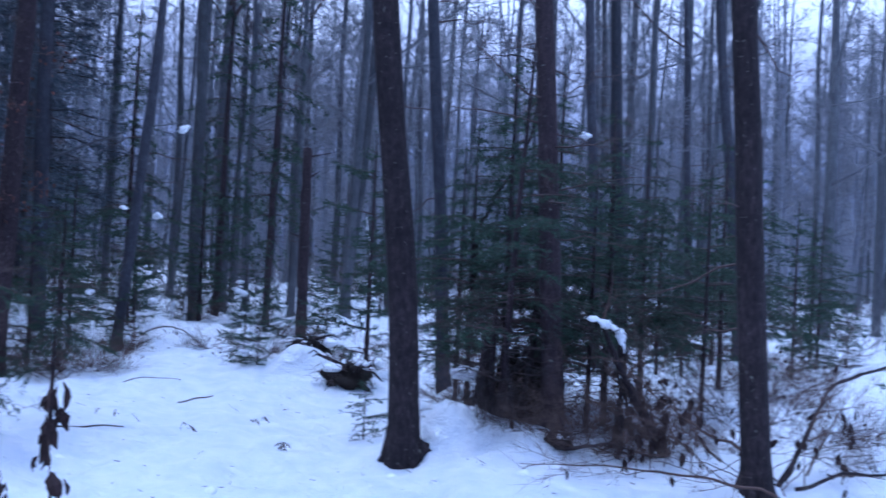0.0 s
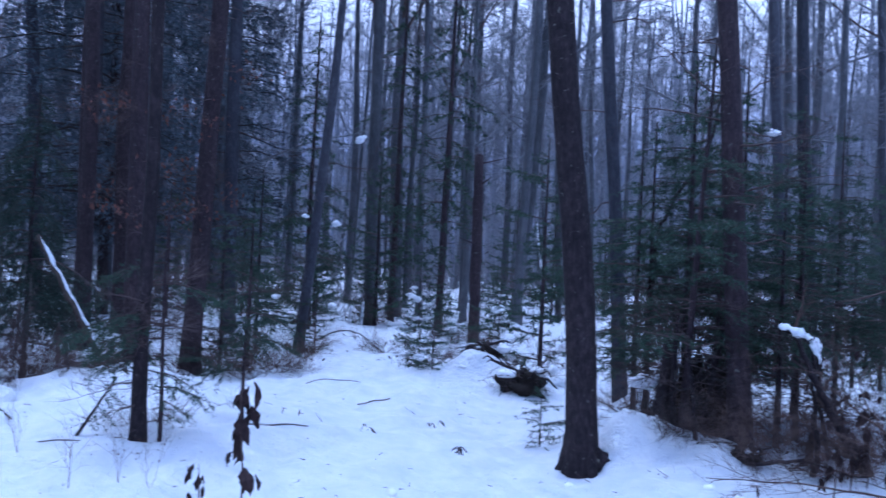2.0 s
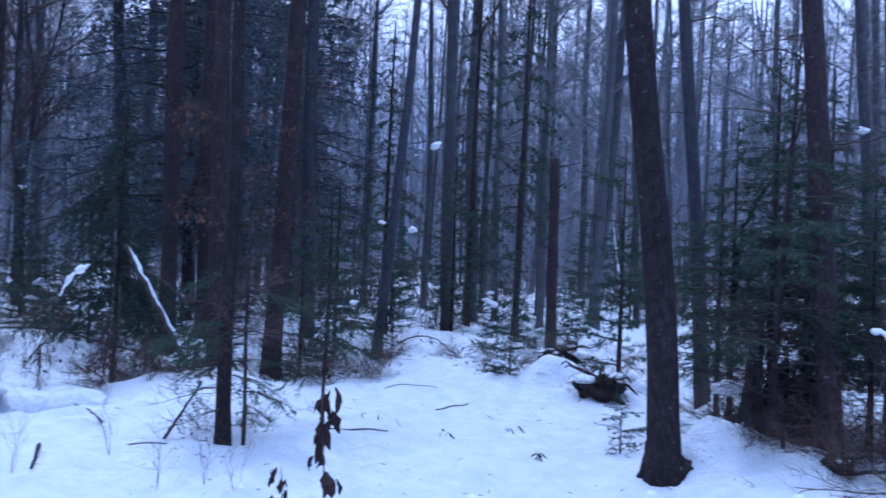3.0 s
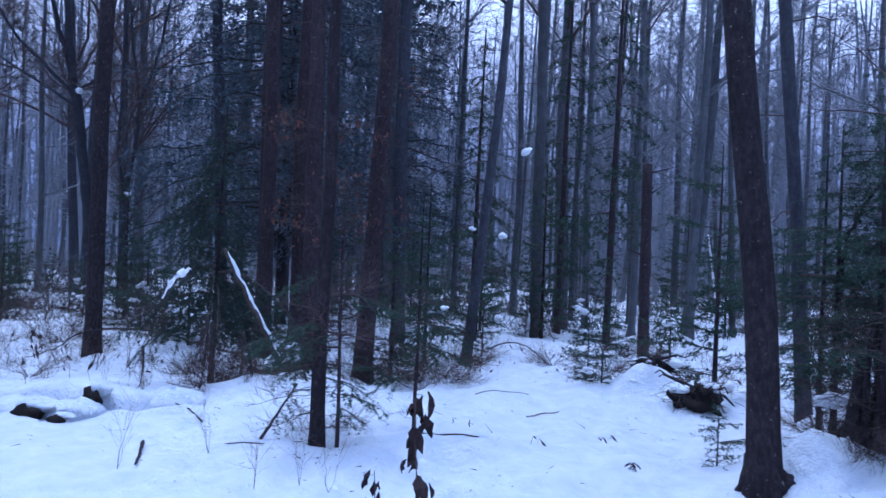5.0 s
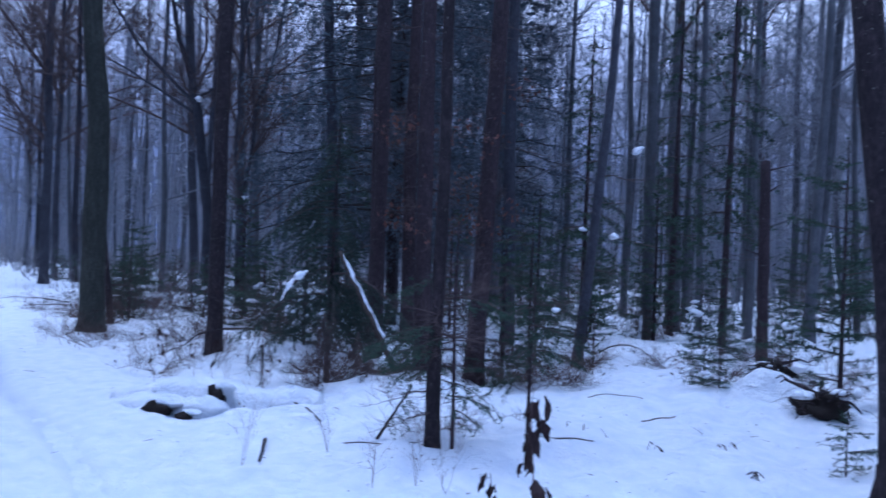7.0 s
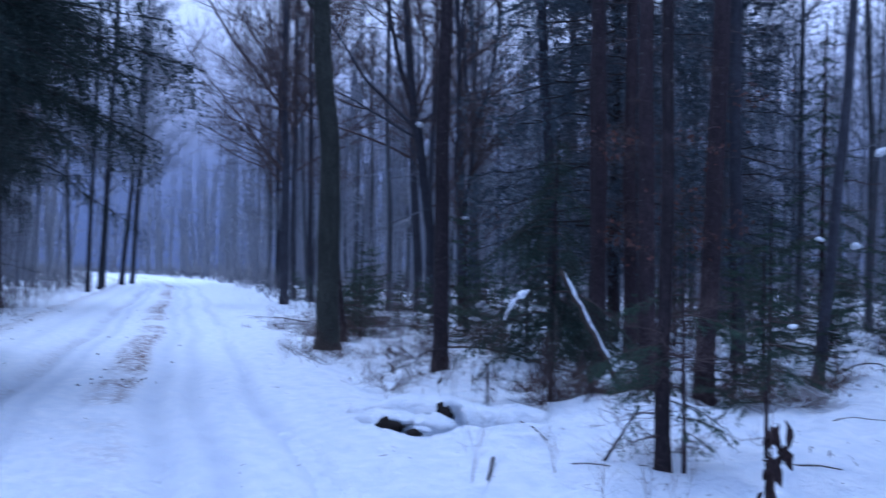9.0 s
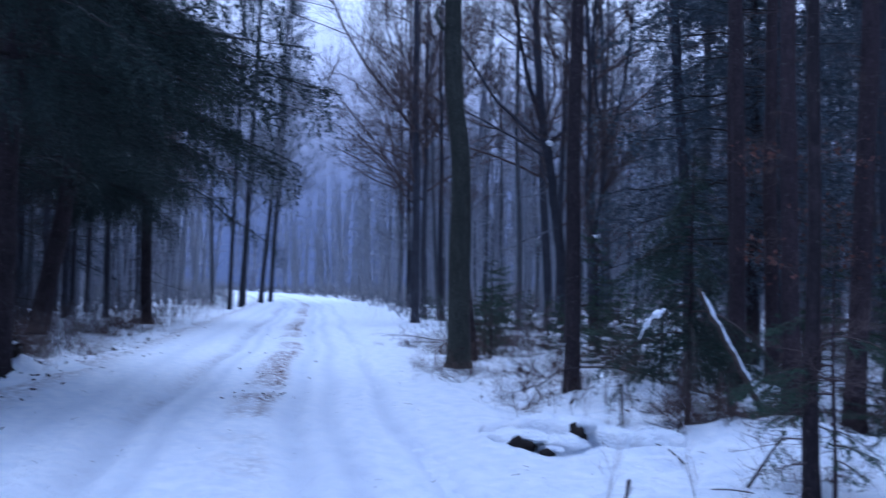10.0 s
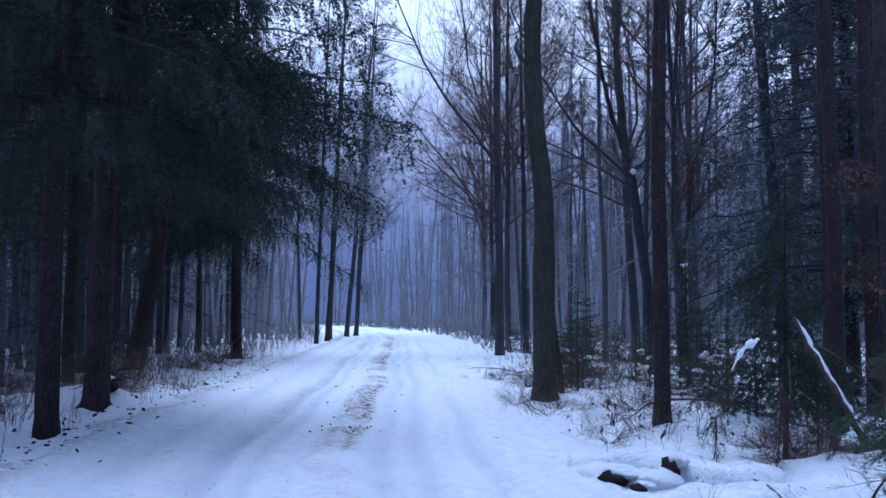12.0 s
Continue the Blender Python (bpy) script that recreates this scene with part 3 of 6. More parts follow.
def spruce_boughs(g_wood, g_green, z, az, lens, rng, start_pitch, droop, tip_up, twig_gap, twig_len, hang, needle, side_angle=0.95, curtain=0.0, shoots=2):
    """Whorled conifer branches. needle: (step, length, width)."""
    tw0, tw1 = [], []
    for zz, a, ln in zip(z, az, lens):
        k = 7
        s = np.linspace(0, 1, k)
        h = np.array((math.cos(a), math.sin(a), 0))
        side = np.array((-h[1], h[0], 0))
        rise = start_pitch * s * ln - droop * ln * s ** 2 + tip_up * ln * s ** 3
        swing = rng.normal(0, 0.08) * ln * s ** 2
        pts = np.array((0, 0, zz)) + s[:, None] * ln * h + rise[:, None] * np.array((0, 0, 1)) + swing[:, None] * side
        g_wood.tube(pts, (0.004 + 0.009 * ln) * (1 - 0.8 * s), 3)
        tang = unit(np.gradient(pts, axis=0))
        n = max(3, int(ln / twig_gap))
        t = np.linspace(0.12, 0.99, n) + rng.uniform(-0.02, 0.02, n)
        at = np.stack([np.interp(t, s, pts[:, c]) for c in range(3)], -1)
        td = np.stack([np.interp(t, s, tang[:, c]) for c in range(3)], -1)
        sg = np.where(np.arange(n) % 2, 1.0, -1.0)[:, None]
        d = unit(td * math.cos(side_angle) + sg * side * math.sin(side_angle) - np.array((0, 0, 1)) * hang + rng.normal(0, 0.12, (n, 3)))
        tl = (twig_len * (1 - 0.72 * t) * ln ** 0.6 + 0.05 + curtain * np.sin(np.pi * np.clip(t, 0, 0.95)) ** 0.5) * rng.uniform(0.5, 1.3, n)
        end = at + d * tl[:, None]
        tw0.append(at); tw1.append(end)
        # side shoots on the longer twigs
        m = np.where(tl > 0.13)[0]
        if len(m):
            u = rng.uniform(0.2, 0.8, (len(m), 3))
            for c in range(shoots):
                o = at[m] + (end[m] - at[m]) * u[:, c:c + 1]
                dd = unit(d[m] * 0.7 + td[m] * (0.6 if c else 0.2) - np.array((0, 0, 1)) * hang * 0.7 + rng.normal(0, 0.3, (len(m), 3)))
                tw0.append(o); tw1.append(o + dd * (tl[m] * 0.5)[:, None])
        tw0.append(pts[2:-1]); tw1.append(pts[3:])
    p0, p1 = np.concatenate(tw0), np.concatenate(tw1)
    keep = np.linalg.norm(p1 - p0, axis=1) > 0.16
    g_wood.cones(p0[keep], p1[keep], 0.0028)
    g_green.needles(p0, p1, *needle, rng)


def young_spruce_meshes(height, seed, width=0.3, bare_foot=0.1, gap=0.24, per=5, droop=0.25, hang=0.12, needle=(0.0060, 0.030, 0.0072), dead=10, twig_gap=0.055, ragged=0.0):
    rng = rand(seed)
    wood, green = Geo(), Geo()
    z0 = np.arange(height * bare_foot, height * 0.97, gap * (0.8 + 0.1 * height / 3))
    z = np.repeat(z0, per) + rng.uniform(-0.07, 0.07, len(z0) * per)
    az = rng.uniform(0, 6.28, len(z))
    lens = np.maximum(0.10, width * height * (1 - z / height) ** 0.8 * rng.uniform(0.65, 1.2, len(z)) * np.where(z < height * 0.25, 0.85, 1))
    one_side = 1 + 0.45 * ragged * np.cos(az - seed)
    lens = np.maximum(0.10, lens * one_side * (1 + ragged * rng.uniform(-0.7, 0.5, len(z))))
    keep = rng.random(len(z)) > 0.12 + 0.3 * ragged
    spruce_boughs(wood, green, z[keep], az[keep], lens[keep], rng, 0.22, droop, 0.16, twig_gap, 0.50, hang, needle)
    tr, _, _ = trunk_geo(0.018 * height + 0.012, height, rng, wobble=0.01, sides=7, flare=0.2)
    lead0 = np.array([(0, 0, height * 0.9)])
    green.needles(lead0, np.array([(0, 0, height * 1.03)]), *needle, rng)
    if dead:
        zz = rng.uniform(0.1, height * (bare_foot + 0.18), dead)
        a2 = rng.uniform(0, 6.28, dead)
        d2 = unit(np.stack([np.cos(a2), np.sin(a2), rng.uniform(-0.3, 0.25, dead)], -1))
        boughs(wood, np.stack([0 * zz, 0 * zz, zz], -1), d2, rng.uniform(0.3, 0.6, dead) * (0.4 + 0.25 * height), np.full(dead, 0.005), rng, rise=-0.08, twigs=5, fine=3, least=0.0018)
    out = [tr.mesh("trunk"), wood.mesh("branchwork"), green.mesh("foliage", False)]
    for me, mt in zip(out, (BARK_RED, TWIG, NEEDLES)):
        me.materials.append(mt)
    return out


YOUNG = {k: young_spruce_meshes(*a[:1], 200 + i, **a[1]) for i, (k, a) in enumerate({
    "full": (3.4, dict(width=0.35, ragged=0.5, gap=0.25, per=5, twig_gap=0.06, droop=0.45, hang=0.35)), "slim": (3.4, dict(width=0.27, bare_foot=0.2, gap=0.27, per=5, twig_gap=0.06, droop=0.45, hang=0.35)), "airy": (3.0, dict(width=0.33, ragged=0.8, gap=0.27, per=6, droop=0.12, twig_gap=0.085, needle=(0.014, 0.048, 0.015))),
    "low": (1.4, dict(width=0.50, ragged=1.0, bare_foot=0.05, gap=0.17, per=6, dead=4, twig_gap=0.08, needle=(0.014, 0.046, 0.015))), "sapling": (1.7, dict(width=0.36, ragged=1.0, bare_foot=0.05, gap=0.17, per=6, dead=14)),
    "drooping": (3.6, dict(width=0.42, bare_foot=0.22, gap=0.19, per=7, ragged=0.55, droop=0.80, hang=0.8, dead=26, twig_gap=0.06, needle=(0.008, 0.038, 0.010))),
    "bushy": (3.4, dict(width=0.40, bare_foot=0.24, gap=0.26, per=5, ragged=0.5, droop=0.40, hang=0.3, dead=34, twig_gap=0.085, needle=(0.009, 0.036, 0.010))),
    "sparse": (8.0, dict(width=0.21, bare_foot=0.22, gap=0.42, per=4, droop=0.75, hang=0.45, dead=16, twig_gap=0.14, needle=(0.022, 0.075, 0.024))),
}.items())}


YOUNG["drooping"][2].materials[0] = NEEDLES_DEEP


def snow_load(seed):
    """One flat lump of snow as it lies on a spray of needles."""
    rng = rand(seed)
    g = Geo()
    w = rng.uniform(0.035, 0.09)
    g.blob((0, 0, 0), (w, w * rng.uniform(0.6, 1.1), w * 0.38), rng, 8, 12, 0.2)
    me = g.mesh("snow_load")
    me.materials.append(CAP_SNOW)
    return me


LOADS = [snow_load(180 + k) for k in range(6)]


def young_spruce(x, y, kind, size, turn, label, lean_x=0.0, lean_y=0.0, group="young spruces under the trees"):
    t = thing("young_spruce", standing(x, y, lean_x, lean_y, turn, size, 0.03), label, "tree", group)
    for n, me, mt in zip(("trunk", "branchwork", "foliage"), YOUNG[kind], (BARK_RED, TWIG, NEEDLES)):
        ob = part(n, me, mt, t)
        if n == "branchwork":
            tagged(ob, kind="stuff")
    if kind == "low" and size > 0.5 and int(turn) % 3:
        rng = rand(int(turn * 7) + 11)
        for k in range(4):
            a, z = rng.uniform(0, 6.28), rng.uniform(0.12, 0.6) * 1.4
            r = 0.6 * (1 - z / 1.4) * rng.uniform(0.4, 0.9)
            lump = part("snow_load", LOADS[k], CAP_SNOW, t)
            lump.matrix_basis = pose(r * math.cos(a), r * math.sin(a), z, rng.normal(0, 14), rng.normal(0, 14), rng.uniform(0, 360))
    return t


def tall_spruce_meshes(height, seed, foot, width, needle, per=6, gap=0.6, tassel_gap=0.13, tassel=0.45, dead=46, fine_below=9.5):
    """Arching boughs with side branches from which twigs hang like curtains. Above fine_below the sprays are coarser."""
    rng = rand(seed)
    wood, green = Geo(), Geo()
    down = np.array((0, 0, -1.0))
    z0 = np.arange(foot, height * 0.98, gap)
    z = np.repeat(z0, per) + rng.uniform(-0.25, 0.25, len(z0) * per)
    near0, near1, far0, far1 = [], [], [], []
    for zz in z:
        ln = max(0.3, width * min(1, ((height - zz) / (height - foot)) ** 0.75 * 1.1) * rng.uniform(0.5, 1.12))
        a = rng.uniform(0, 6.28)
        h = np.array((math.cos(a), math.sin(a), 0))
        side = np.array((-h[1], h[0], 0))
        k = 8
        s = np.linspace(0, 1, k)
        rise = rng.uniform(-0.05, 0.25) * s * ln - rng.uniform(0.38, 0.78) * ln * s ** 2 + rng.uniform(0.15, 0.40) * ln * s ** 3
        pts = np.array((0, 0, zz)) + s[:, None] * ln * h - rise[:, None] * down + (rng.normal(0, 0.12) * ln * s ** 2)[:, None] * side
        pts[1:] += rng.normal(0, 0.015 * ln, (k - 1, 3))
        wood.tube(pts, (0.005 + 0.0055 * ln) * (1 - 0.85 * s), 4)
        starts, ends = [pts[2:-1]], [pts[3:]]
        n = max(3, int(ln / 0.26))
        t = rng.uniform(0.15, 0.98, n)
        at = np.stack([np.interp(t, s, pts[:, c]) for c in range(3)], -1)
        sg = np.where(np.arange(n) % 2, 1.0, -1.0)[:, None]
        sl = (0.30 * (1 - t) * ln + 0.22) * rng.uniform(0.6, 1.2, n)
        mid = at + (unit(0.7 * h + sg * side * 0.8 + rng.normal(0, 0.15, (n, 3))) * sl[:, None]) * 0.55
        end = mid + unit(0.7 * h + sg * side * 0.6 + 0.55 * down + rng.normal(0, 0.15, (n, 3))) * sl[:, None] * 0.5
        wood.cones(at, mid, 0.006, 0.004)
        starts += [at, mid]
        ends += [mid, end]
        p0, p1 = np.concatenate(starts), np.concatenate(ends)
        low = zz < fine_below
        m = np.maximum(1, (np.linalg.norm(p1 - p0, axis=1) / (tassel_gap if low else tassel_gap * 2.5)).astype(int))
        i = np.repeat(np.arange(len(p0)), m)
        o = p0[i] + (p1 - p0)[i] * rng.random((len(i), 1))
        tl = tassel * rng.uniform(0.25, 1.25, len(i)) * (0.4 + 0.6 * min(1, ln / 2))
        q = o + unit(down + 0.25 * h + rng.normal(0, 0.16, (len(i), 3))) * tl[:, None]
        (near0 if low else far0).extend((p0, o))
        (near1 if low else far1).extend((p1, q))
    green.needles(np.concatenate(near0), np.concatenate(near1), *needle, rng, 0.6, 1.0)
    if far0:
        green.needles(np.concatenate(far0), np.concatenate(far1), needle[0] * 3, needle[1] * 2, needle[2] * 2.4, rng, 0.6, 1.0)
    zz = rng.uniform(1.0, foot + 2.5, dead)
    a2 = rng.uniform(0, 6.28, dead)
    d2 = unit(np.stack([np.cos(a2), np.sin(a2), rng.uniform(-0.45, 0.1, dead)], -1))
    boughs(wood, np.stack([0 * zz, 0 * zz, zz], -1), d2, rng.uniform(0.4, 1.5, dead), np.full(dead, 0.009), rng, rise=-0.1, twigs=6, fine=4)
    out = [wood.mesh("branchwork"), green.mesh("foliage", False)]
    # The coarsest, farthest kind takes the needles with haze in their colour.
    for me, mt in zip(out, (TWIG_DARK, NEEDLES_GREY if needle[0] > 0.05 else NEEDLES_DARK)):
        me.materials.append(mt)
    return out


TALL = [tall_spruce_meshes(15, 300, 4.1, 4.7, (0.023, 0.052, 0.021), 7, 0.54, 0.09, 0.68, fine_below=16), tall_spruce_meshes(15, 301, 4.2, 3.8, (0.034, 0.068, 0.025), 8, 0.52, 0.15),
        tall_spruce_meshes(14, 302, 2.0, 2.8, (0.055, 0.095, 0.036), 6, 0.65, 0.20, 0.4, 14, 8.0)]


# The second spruce again, its twigs and needles paled for distance haze.
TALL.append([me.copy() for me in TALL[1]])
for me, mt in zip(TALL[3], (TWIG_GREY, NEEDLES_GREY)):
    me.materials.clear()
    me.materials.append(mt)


def tall_spruce(x, y, lean_x, lean_y, diameter, height, seed, kind, label, turn=0, group="tall spruces", broad=1.0):
    t = thing("spruce_tree", standing(x, y, lean_x, lean_y, turn), label, "tree", group)
    g, _, _ = trunk_geo(diameter, height, rand(seed), flare=0.13)
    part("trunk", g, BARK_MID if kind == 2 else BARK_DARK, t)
    for n, me, mt in zip(("branchwork", "foliage"), TALL[kind], (TWIG, NEEDLES_DARK)):
        part(n, me, mt, t).matrix_basis = Matrix.Scale(height / 15, 4) @ Matrix.Diagonal((broad, broad, 1, 1))
    return t


def butt(tree, knobs, seed):
    """Swollen roots at the foot of a trunk."""
    rng = rand(seed)
    for x, y, z, w in knobs:
        g = Geo()
        g.blob((x, y, z), (w, w * 0.9, w * 1.15), rng, 9, 14, 0.16)
        part("root", g, BARK_DARK, tree)


def roots(tree, radius, seed, skin, n=5):
    """Root spurs that run out from the trunk into the snow."""
    rng = rand(seed)
    s = np.linspace(0, 1, 7)[:, None]
    for k in range(n):
        a = 6.28 * (k + rng.uniform(-0.3, 0.3)) / n
        out = np.array((math.cos(a), math.sin(a), 0.0))
        pts = out * radius * (0.55 + 1.5 * s ** 1.4) + np.array((0, 0, 1.0)) * (radius * rng.uniform(1.2, 2.2) * (1 - s) ** 1.8 - 0.06 * s)
        g = Geo()
        g.tube(pts + rng.normal(0, 0.06 * radius, (7, 3)), radius * rng.uniform(0.28, 0.45) * (1 - 0.6 * s[:, 0]), 7, 0.1, rng)
        part("root", g, skin, tree)


# near trunks: x, y, lean, diameter, height
ALDER = bare_tree(-0.235, 7.06, -0.075, -0.006, 0.255, 17, 1, BARK_DARK, "thick dark alder leaning out of the snow", wobble=0.02, flare=0.34, twigs=0, kinks=((0, 0, 0), (0.9, 0.045, 0), (1.8, 0.055, 0), (3.7, -0.06, 0), (17, 0, 0)))
butt(ALDER, ((0.13, -0.05, 0.13, 0.05), (0.17, -0.02, 0.08, 0.055), (0.10, -0.09, 0.06, 0.06)), 161)
roots(ALDER, 0.14, 162, BARK_DARK)
roots(bare_tree(2.20, 6.12, -0.05, 0.019, 0.205, 17, 2, BARK_DARK, "straight dark alder with lichen spots beside fallen branches", twigs=4), 0.11, 163, BARK_DARK)
bare_tree(1.00, 7.66, -0.060, 0.007, 0.185, 16, 3, BARK_RED, "reddish spruce trunk among young spruces", twigs=26, twig_range=(0.6, 5.5))
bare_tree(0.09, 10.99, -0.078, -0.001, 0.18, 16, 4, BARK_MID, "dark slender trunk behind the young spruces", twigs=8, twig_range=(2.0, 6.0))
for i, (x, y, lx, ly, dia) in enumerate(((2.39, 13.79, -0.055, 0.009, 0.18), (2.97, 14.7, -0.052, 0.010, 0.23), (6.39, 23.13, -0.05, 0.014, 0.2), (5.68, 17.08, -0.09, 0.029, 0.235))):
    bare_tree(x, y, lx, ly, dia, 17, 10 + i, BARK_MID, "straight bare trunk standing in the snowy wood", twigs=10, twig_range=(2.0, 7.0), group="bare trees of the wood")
roots(bare_tree(-9.38, 10.33, 0.006, 0.005, 0.25, 17, 20, BARK_DARK, "straight dark tree at the road's edge", twigs=0), 0.125, 164, BARK_DARK)
bare_tree(-3.36, 6.05, -0.007, -0.004, 0.105, 13, 21, BARK_DARK, "slim dark tree with saplings at its foot", twigs=16, twig_range=(0.25, 1.3), reach=0.5, wobble=0.03)
RED_A = bare_tree(-5.47, 9.67, -0.008, -0.004, 0.21, 17, 22, BARK_RED, "reddish spruce trunk with dead lower twigs", twigs=22, twig_range=(0.8, 6.0), reach=0.6)
RED_B = bare_tree(-5.23, 10.64, 0.028, 0.013, 0.25, 17, 23, BARK_RED, "thick leaning reddish trunk with dead twigs", twigs=20, twig_range=(0.8, 6.0), reach=0.6)


def withered(tree, lo, hi, n, reach, seed):
    """Dry reddish leaves that still hang on thin twigs of a tree."""
    rng = rand(seed)
    for _ in range(n):
        g = Geo()
        z, a = rng.uniform(lo, hi), rng.uniform(0, 6.28)
        way = unit(np.array([(math.cos(a), math.sin(a), rng.uniform(-0.1, 0.3))]))
        ln = np.array([reach * rng.uniform(0.5, 1.2)])
        boughs(g, np.array([(0, 0, z)]), way, ln, np.array([0.005]), rng, rise=-0.1, twigs=6, fine=3, least=0.0016)
        twig = part("leafy_twig", g, TWIG_RED, tree)
        lf = Geo()
        k = 26
        o = np.array((0, 0, z)) + way * ln * rng.uniform(0.35, 1.1, (k, 1)) + rng.normal(0, 0.13, (k, 3))
        d = unit(rng.normal(0, 0.5, (k, 3)) - np.array((0, 0, 1)))
        sd = unit(np.cross(d, rng.normal(size=(k, 3)))) * 0.016
        lf.add(np.stack([o, o + d * 0.03 - sd, o + d * 0.03 + sd, o + d * 0.065], 1), np.concatenate([np.arange(k)[:, None] * 4 + np.array(t) for t in ((0, 1, 2), (1, 3, 2))]))
        part("withered_foliage", lf, LEAF_PALE, twig, "reddish withered beech leaves")


withered(RED_A, 1.8, 3.6, 6, 0.8, 171)
withered(RED_B, 1.8, 3.8, 6, 0.8, 172)
for i, (x, y, lx, ly, dia) in enumerate(((-6.77, 15.19, -0.010, -0.004, 0.26), (-7.51, 11.84, -0.011, -0.007, 0.22), (-8.02, 13.67, -0.002, -0.001, 0.23), (-5.36, 19.61, -0.016, -0.004, 0.27),
                                         (-5.85, 23.81, -0.012, -0.003, 0.42), (-5.14, 23.75, -0.012, -0.002, 0.2), (-8.15, 12.81, -0.007, -0.004, 0.25), (-11.33, 16.25, -0.044, -0.031, 0.28))):
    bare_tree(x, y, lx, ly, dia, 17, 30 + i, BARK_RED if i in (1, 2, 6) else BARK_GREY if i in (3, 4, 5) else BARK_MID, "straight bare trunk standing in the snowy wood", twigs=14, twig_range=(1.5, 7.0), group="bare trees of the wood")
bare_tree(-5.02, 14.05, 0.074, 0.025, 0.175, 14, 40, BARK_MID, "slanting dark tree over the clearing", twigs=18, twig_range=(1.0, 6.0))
bare_tree(-13.5, 12.1, -0.075, -0.085, 0.13, 4.6, 43, BARK_DARK, "slim dark stem close beside the hornbeam", twigs=10, twig_range=(0.4, 4.0))
bare_tree(-4.81, 24.93, 0.024, 0.004, 0.16, 12, 41, BARK_MID, "thin bare tree behind the clearing", twigs=8, group="bare trees of the wood")
HORNBEAM = bare_tree(-12.51, 10.81, 0.001, 0.003, 0.42, 17, 42, BARK_GREEN, "thick hornbeam with a bent, green-tinged trunk", name="hornbeam_tree", wobble=0.012,
                     kinks=((0, 0, 0), (2.2, -0.05, -0.06), (3.6, -0.05, -0.06), (4.9, -0.14, -0.18), (6.2, -0.16, -0.20), (9, -0.10, -0.13), (17, 0, 0)), crown=CROWNS[2])
snapped = Geo()
snapped.tube(((-0.16, -0.20, 6.1), (-0.29, -0.34, 6.22), (-0.36, -0.42, 6.42), (-0.35, -0.41, 6.55)), (0.05, 0.045, 0.04, 0.03), 8, 0.06, rand(43))
part("branch_stub", snapped, BARK_GREEN, HORNBEAM)
for i, (x, y, lx, ly, dia, h) in enumerate(((-27.8, 21.9, -0.011, -0.014, 0.36, 20), (-23.2, 24.6, -0.038, -0.036, 0.34, 19), (-15.4, 17.9, -0.02, -0.02, 0.19, 14),
                                            (-20.0, 21.5, 0.02, 0.01, 0.2, 15), (-33, 26.5, 0, 0, 0.3, 20), (-40, 31.5, 0, 0, 0.3, 22), (-47, 36.5, 0.01, -0.02, 0.32, 23), (-55, 42.0, 0, -0.02, 0.32, 24), (-30.5, 25.5, 0.0, -0.02, 0.26, 19))):
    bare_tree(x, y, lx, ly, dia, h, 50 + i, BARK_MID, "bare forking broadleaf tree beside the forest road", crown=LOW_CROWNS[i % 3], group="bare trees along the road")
for i, (x, y, lx, ly, dia, h) in enumerate(((-59.8, 33.5, 0.027, 0.047, 0.36, 25), (-55.6, 30.4, 0.036, 0.064, 0.34, 24), (-48.5, 25.2, 0.02, 0.03, 0.3, 22), (-44, 22.2, 0.01, 0.02, 0.25, 20), (-66, 37.0, 0.02, 0.03, 0.34, 25), (-52, 27.2, 0.02, 0.03, 0.3, 23),
                                            (-36.5, 13.0, 0, 0, 0.26, 15))):
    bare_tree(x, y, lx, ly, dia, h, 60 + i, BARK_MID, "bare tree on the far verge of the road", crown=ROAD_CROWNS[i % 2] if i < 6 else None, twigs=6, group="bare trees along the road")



def forked_tree(x, y, label, stems, limbs, seed, skin=BARK_MID, group=""):
    """A tree of several stems, each given by its widths at foot and tip and a few bends (x, y, z) from the foot; limbs: thin boughs on each."""
    rng = rand(seed)
    t = thing("forked_tree", standing(x, y), label, "tree", group)
    for wide, thin, bends in stems:
        b = np.array(bends, float)
        u, f = np.linspace(0, 1, len(b)), np.linspace(0, 1, 5 * len(b))
        path = np.stack([np.array([np.interp(f + o, u, b[:, c]) for o in (-0.05, 0, 0.05)]).mean(0) for c in range(3)], -1)
        path += rng.normal(0, 0.012, path.shape)
        g = Geo()
        g.tube(path, wide / 2 + (thin - wide) / 2 * f, 10, 0.04, rng)
        stem = part("trunk", g, skin, t)
        if limbs:
            g = Geo()
            k = rng.uniform(0.25 if b[0, 2] > 0.5 else 0.6, 0.98, limbs)
            at, way = side_ways(path, k, rng, 0.5, 1.1)
            for o, w in zip(at, way):
                twiggy_limb(g, o, unit(w + np.array((0, 0, 0.3))), rng.uniform(1.0, 2.8), rng.uniform(0.012, 0.028), rng, 5, 7, 5, 0.06, 0.005)
            part("twig_mass", g, TWIG, stem)
    return t


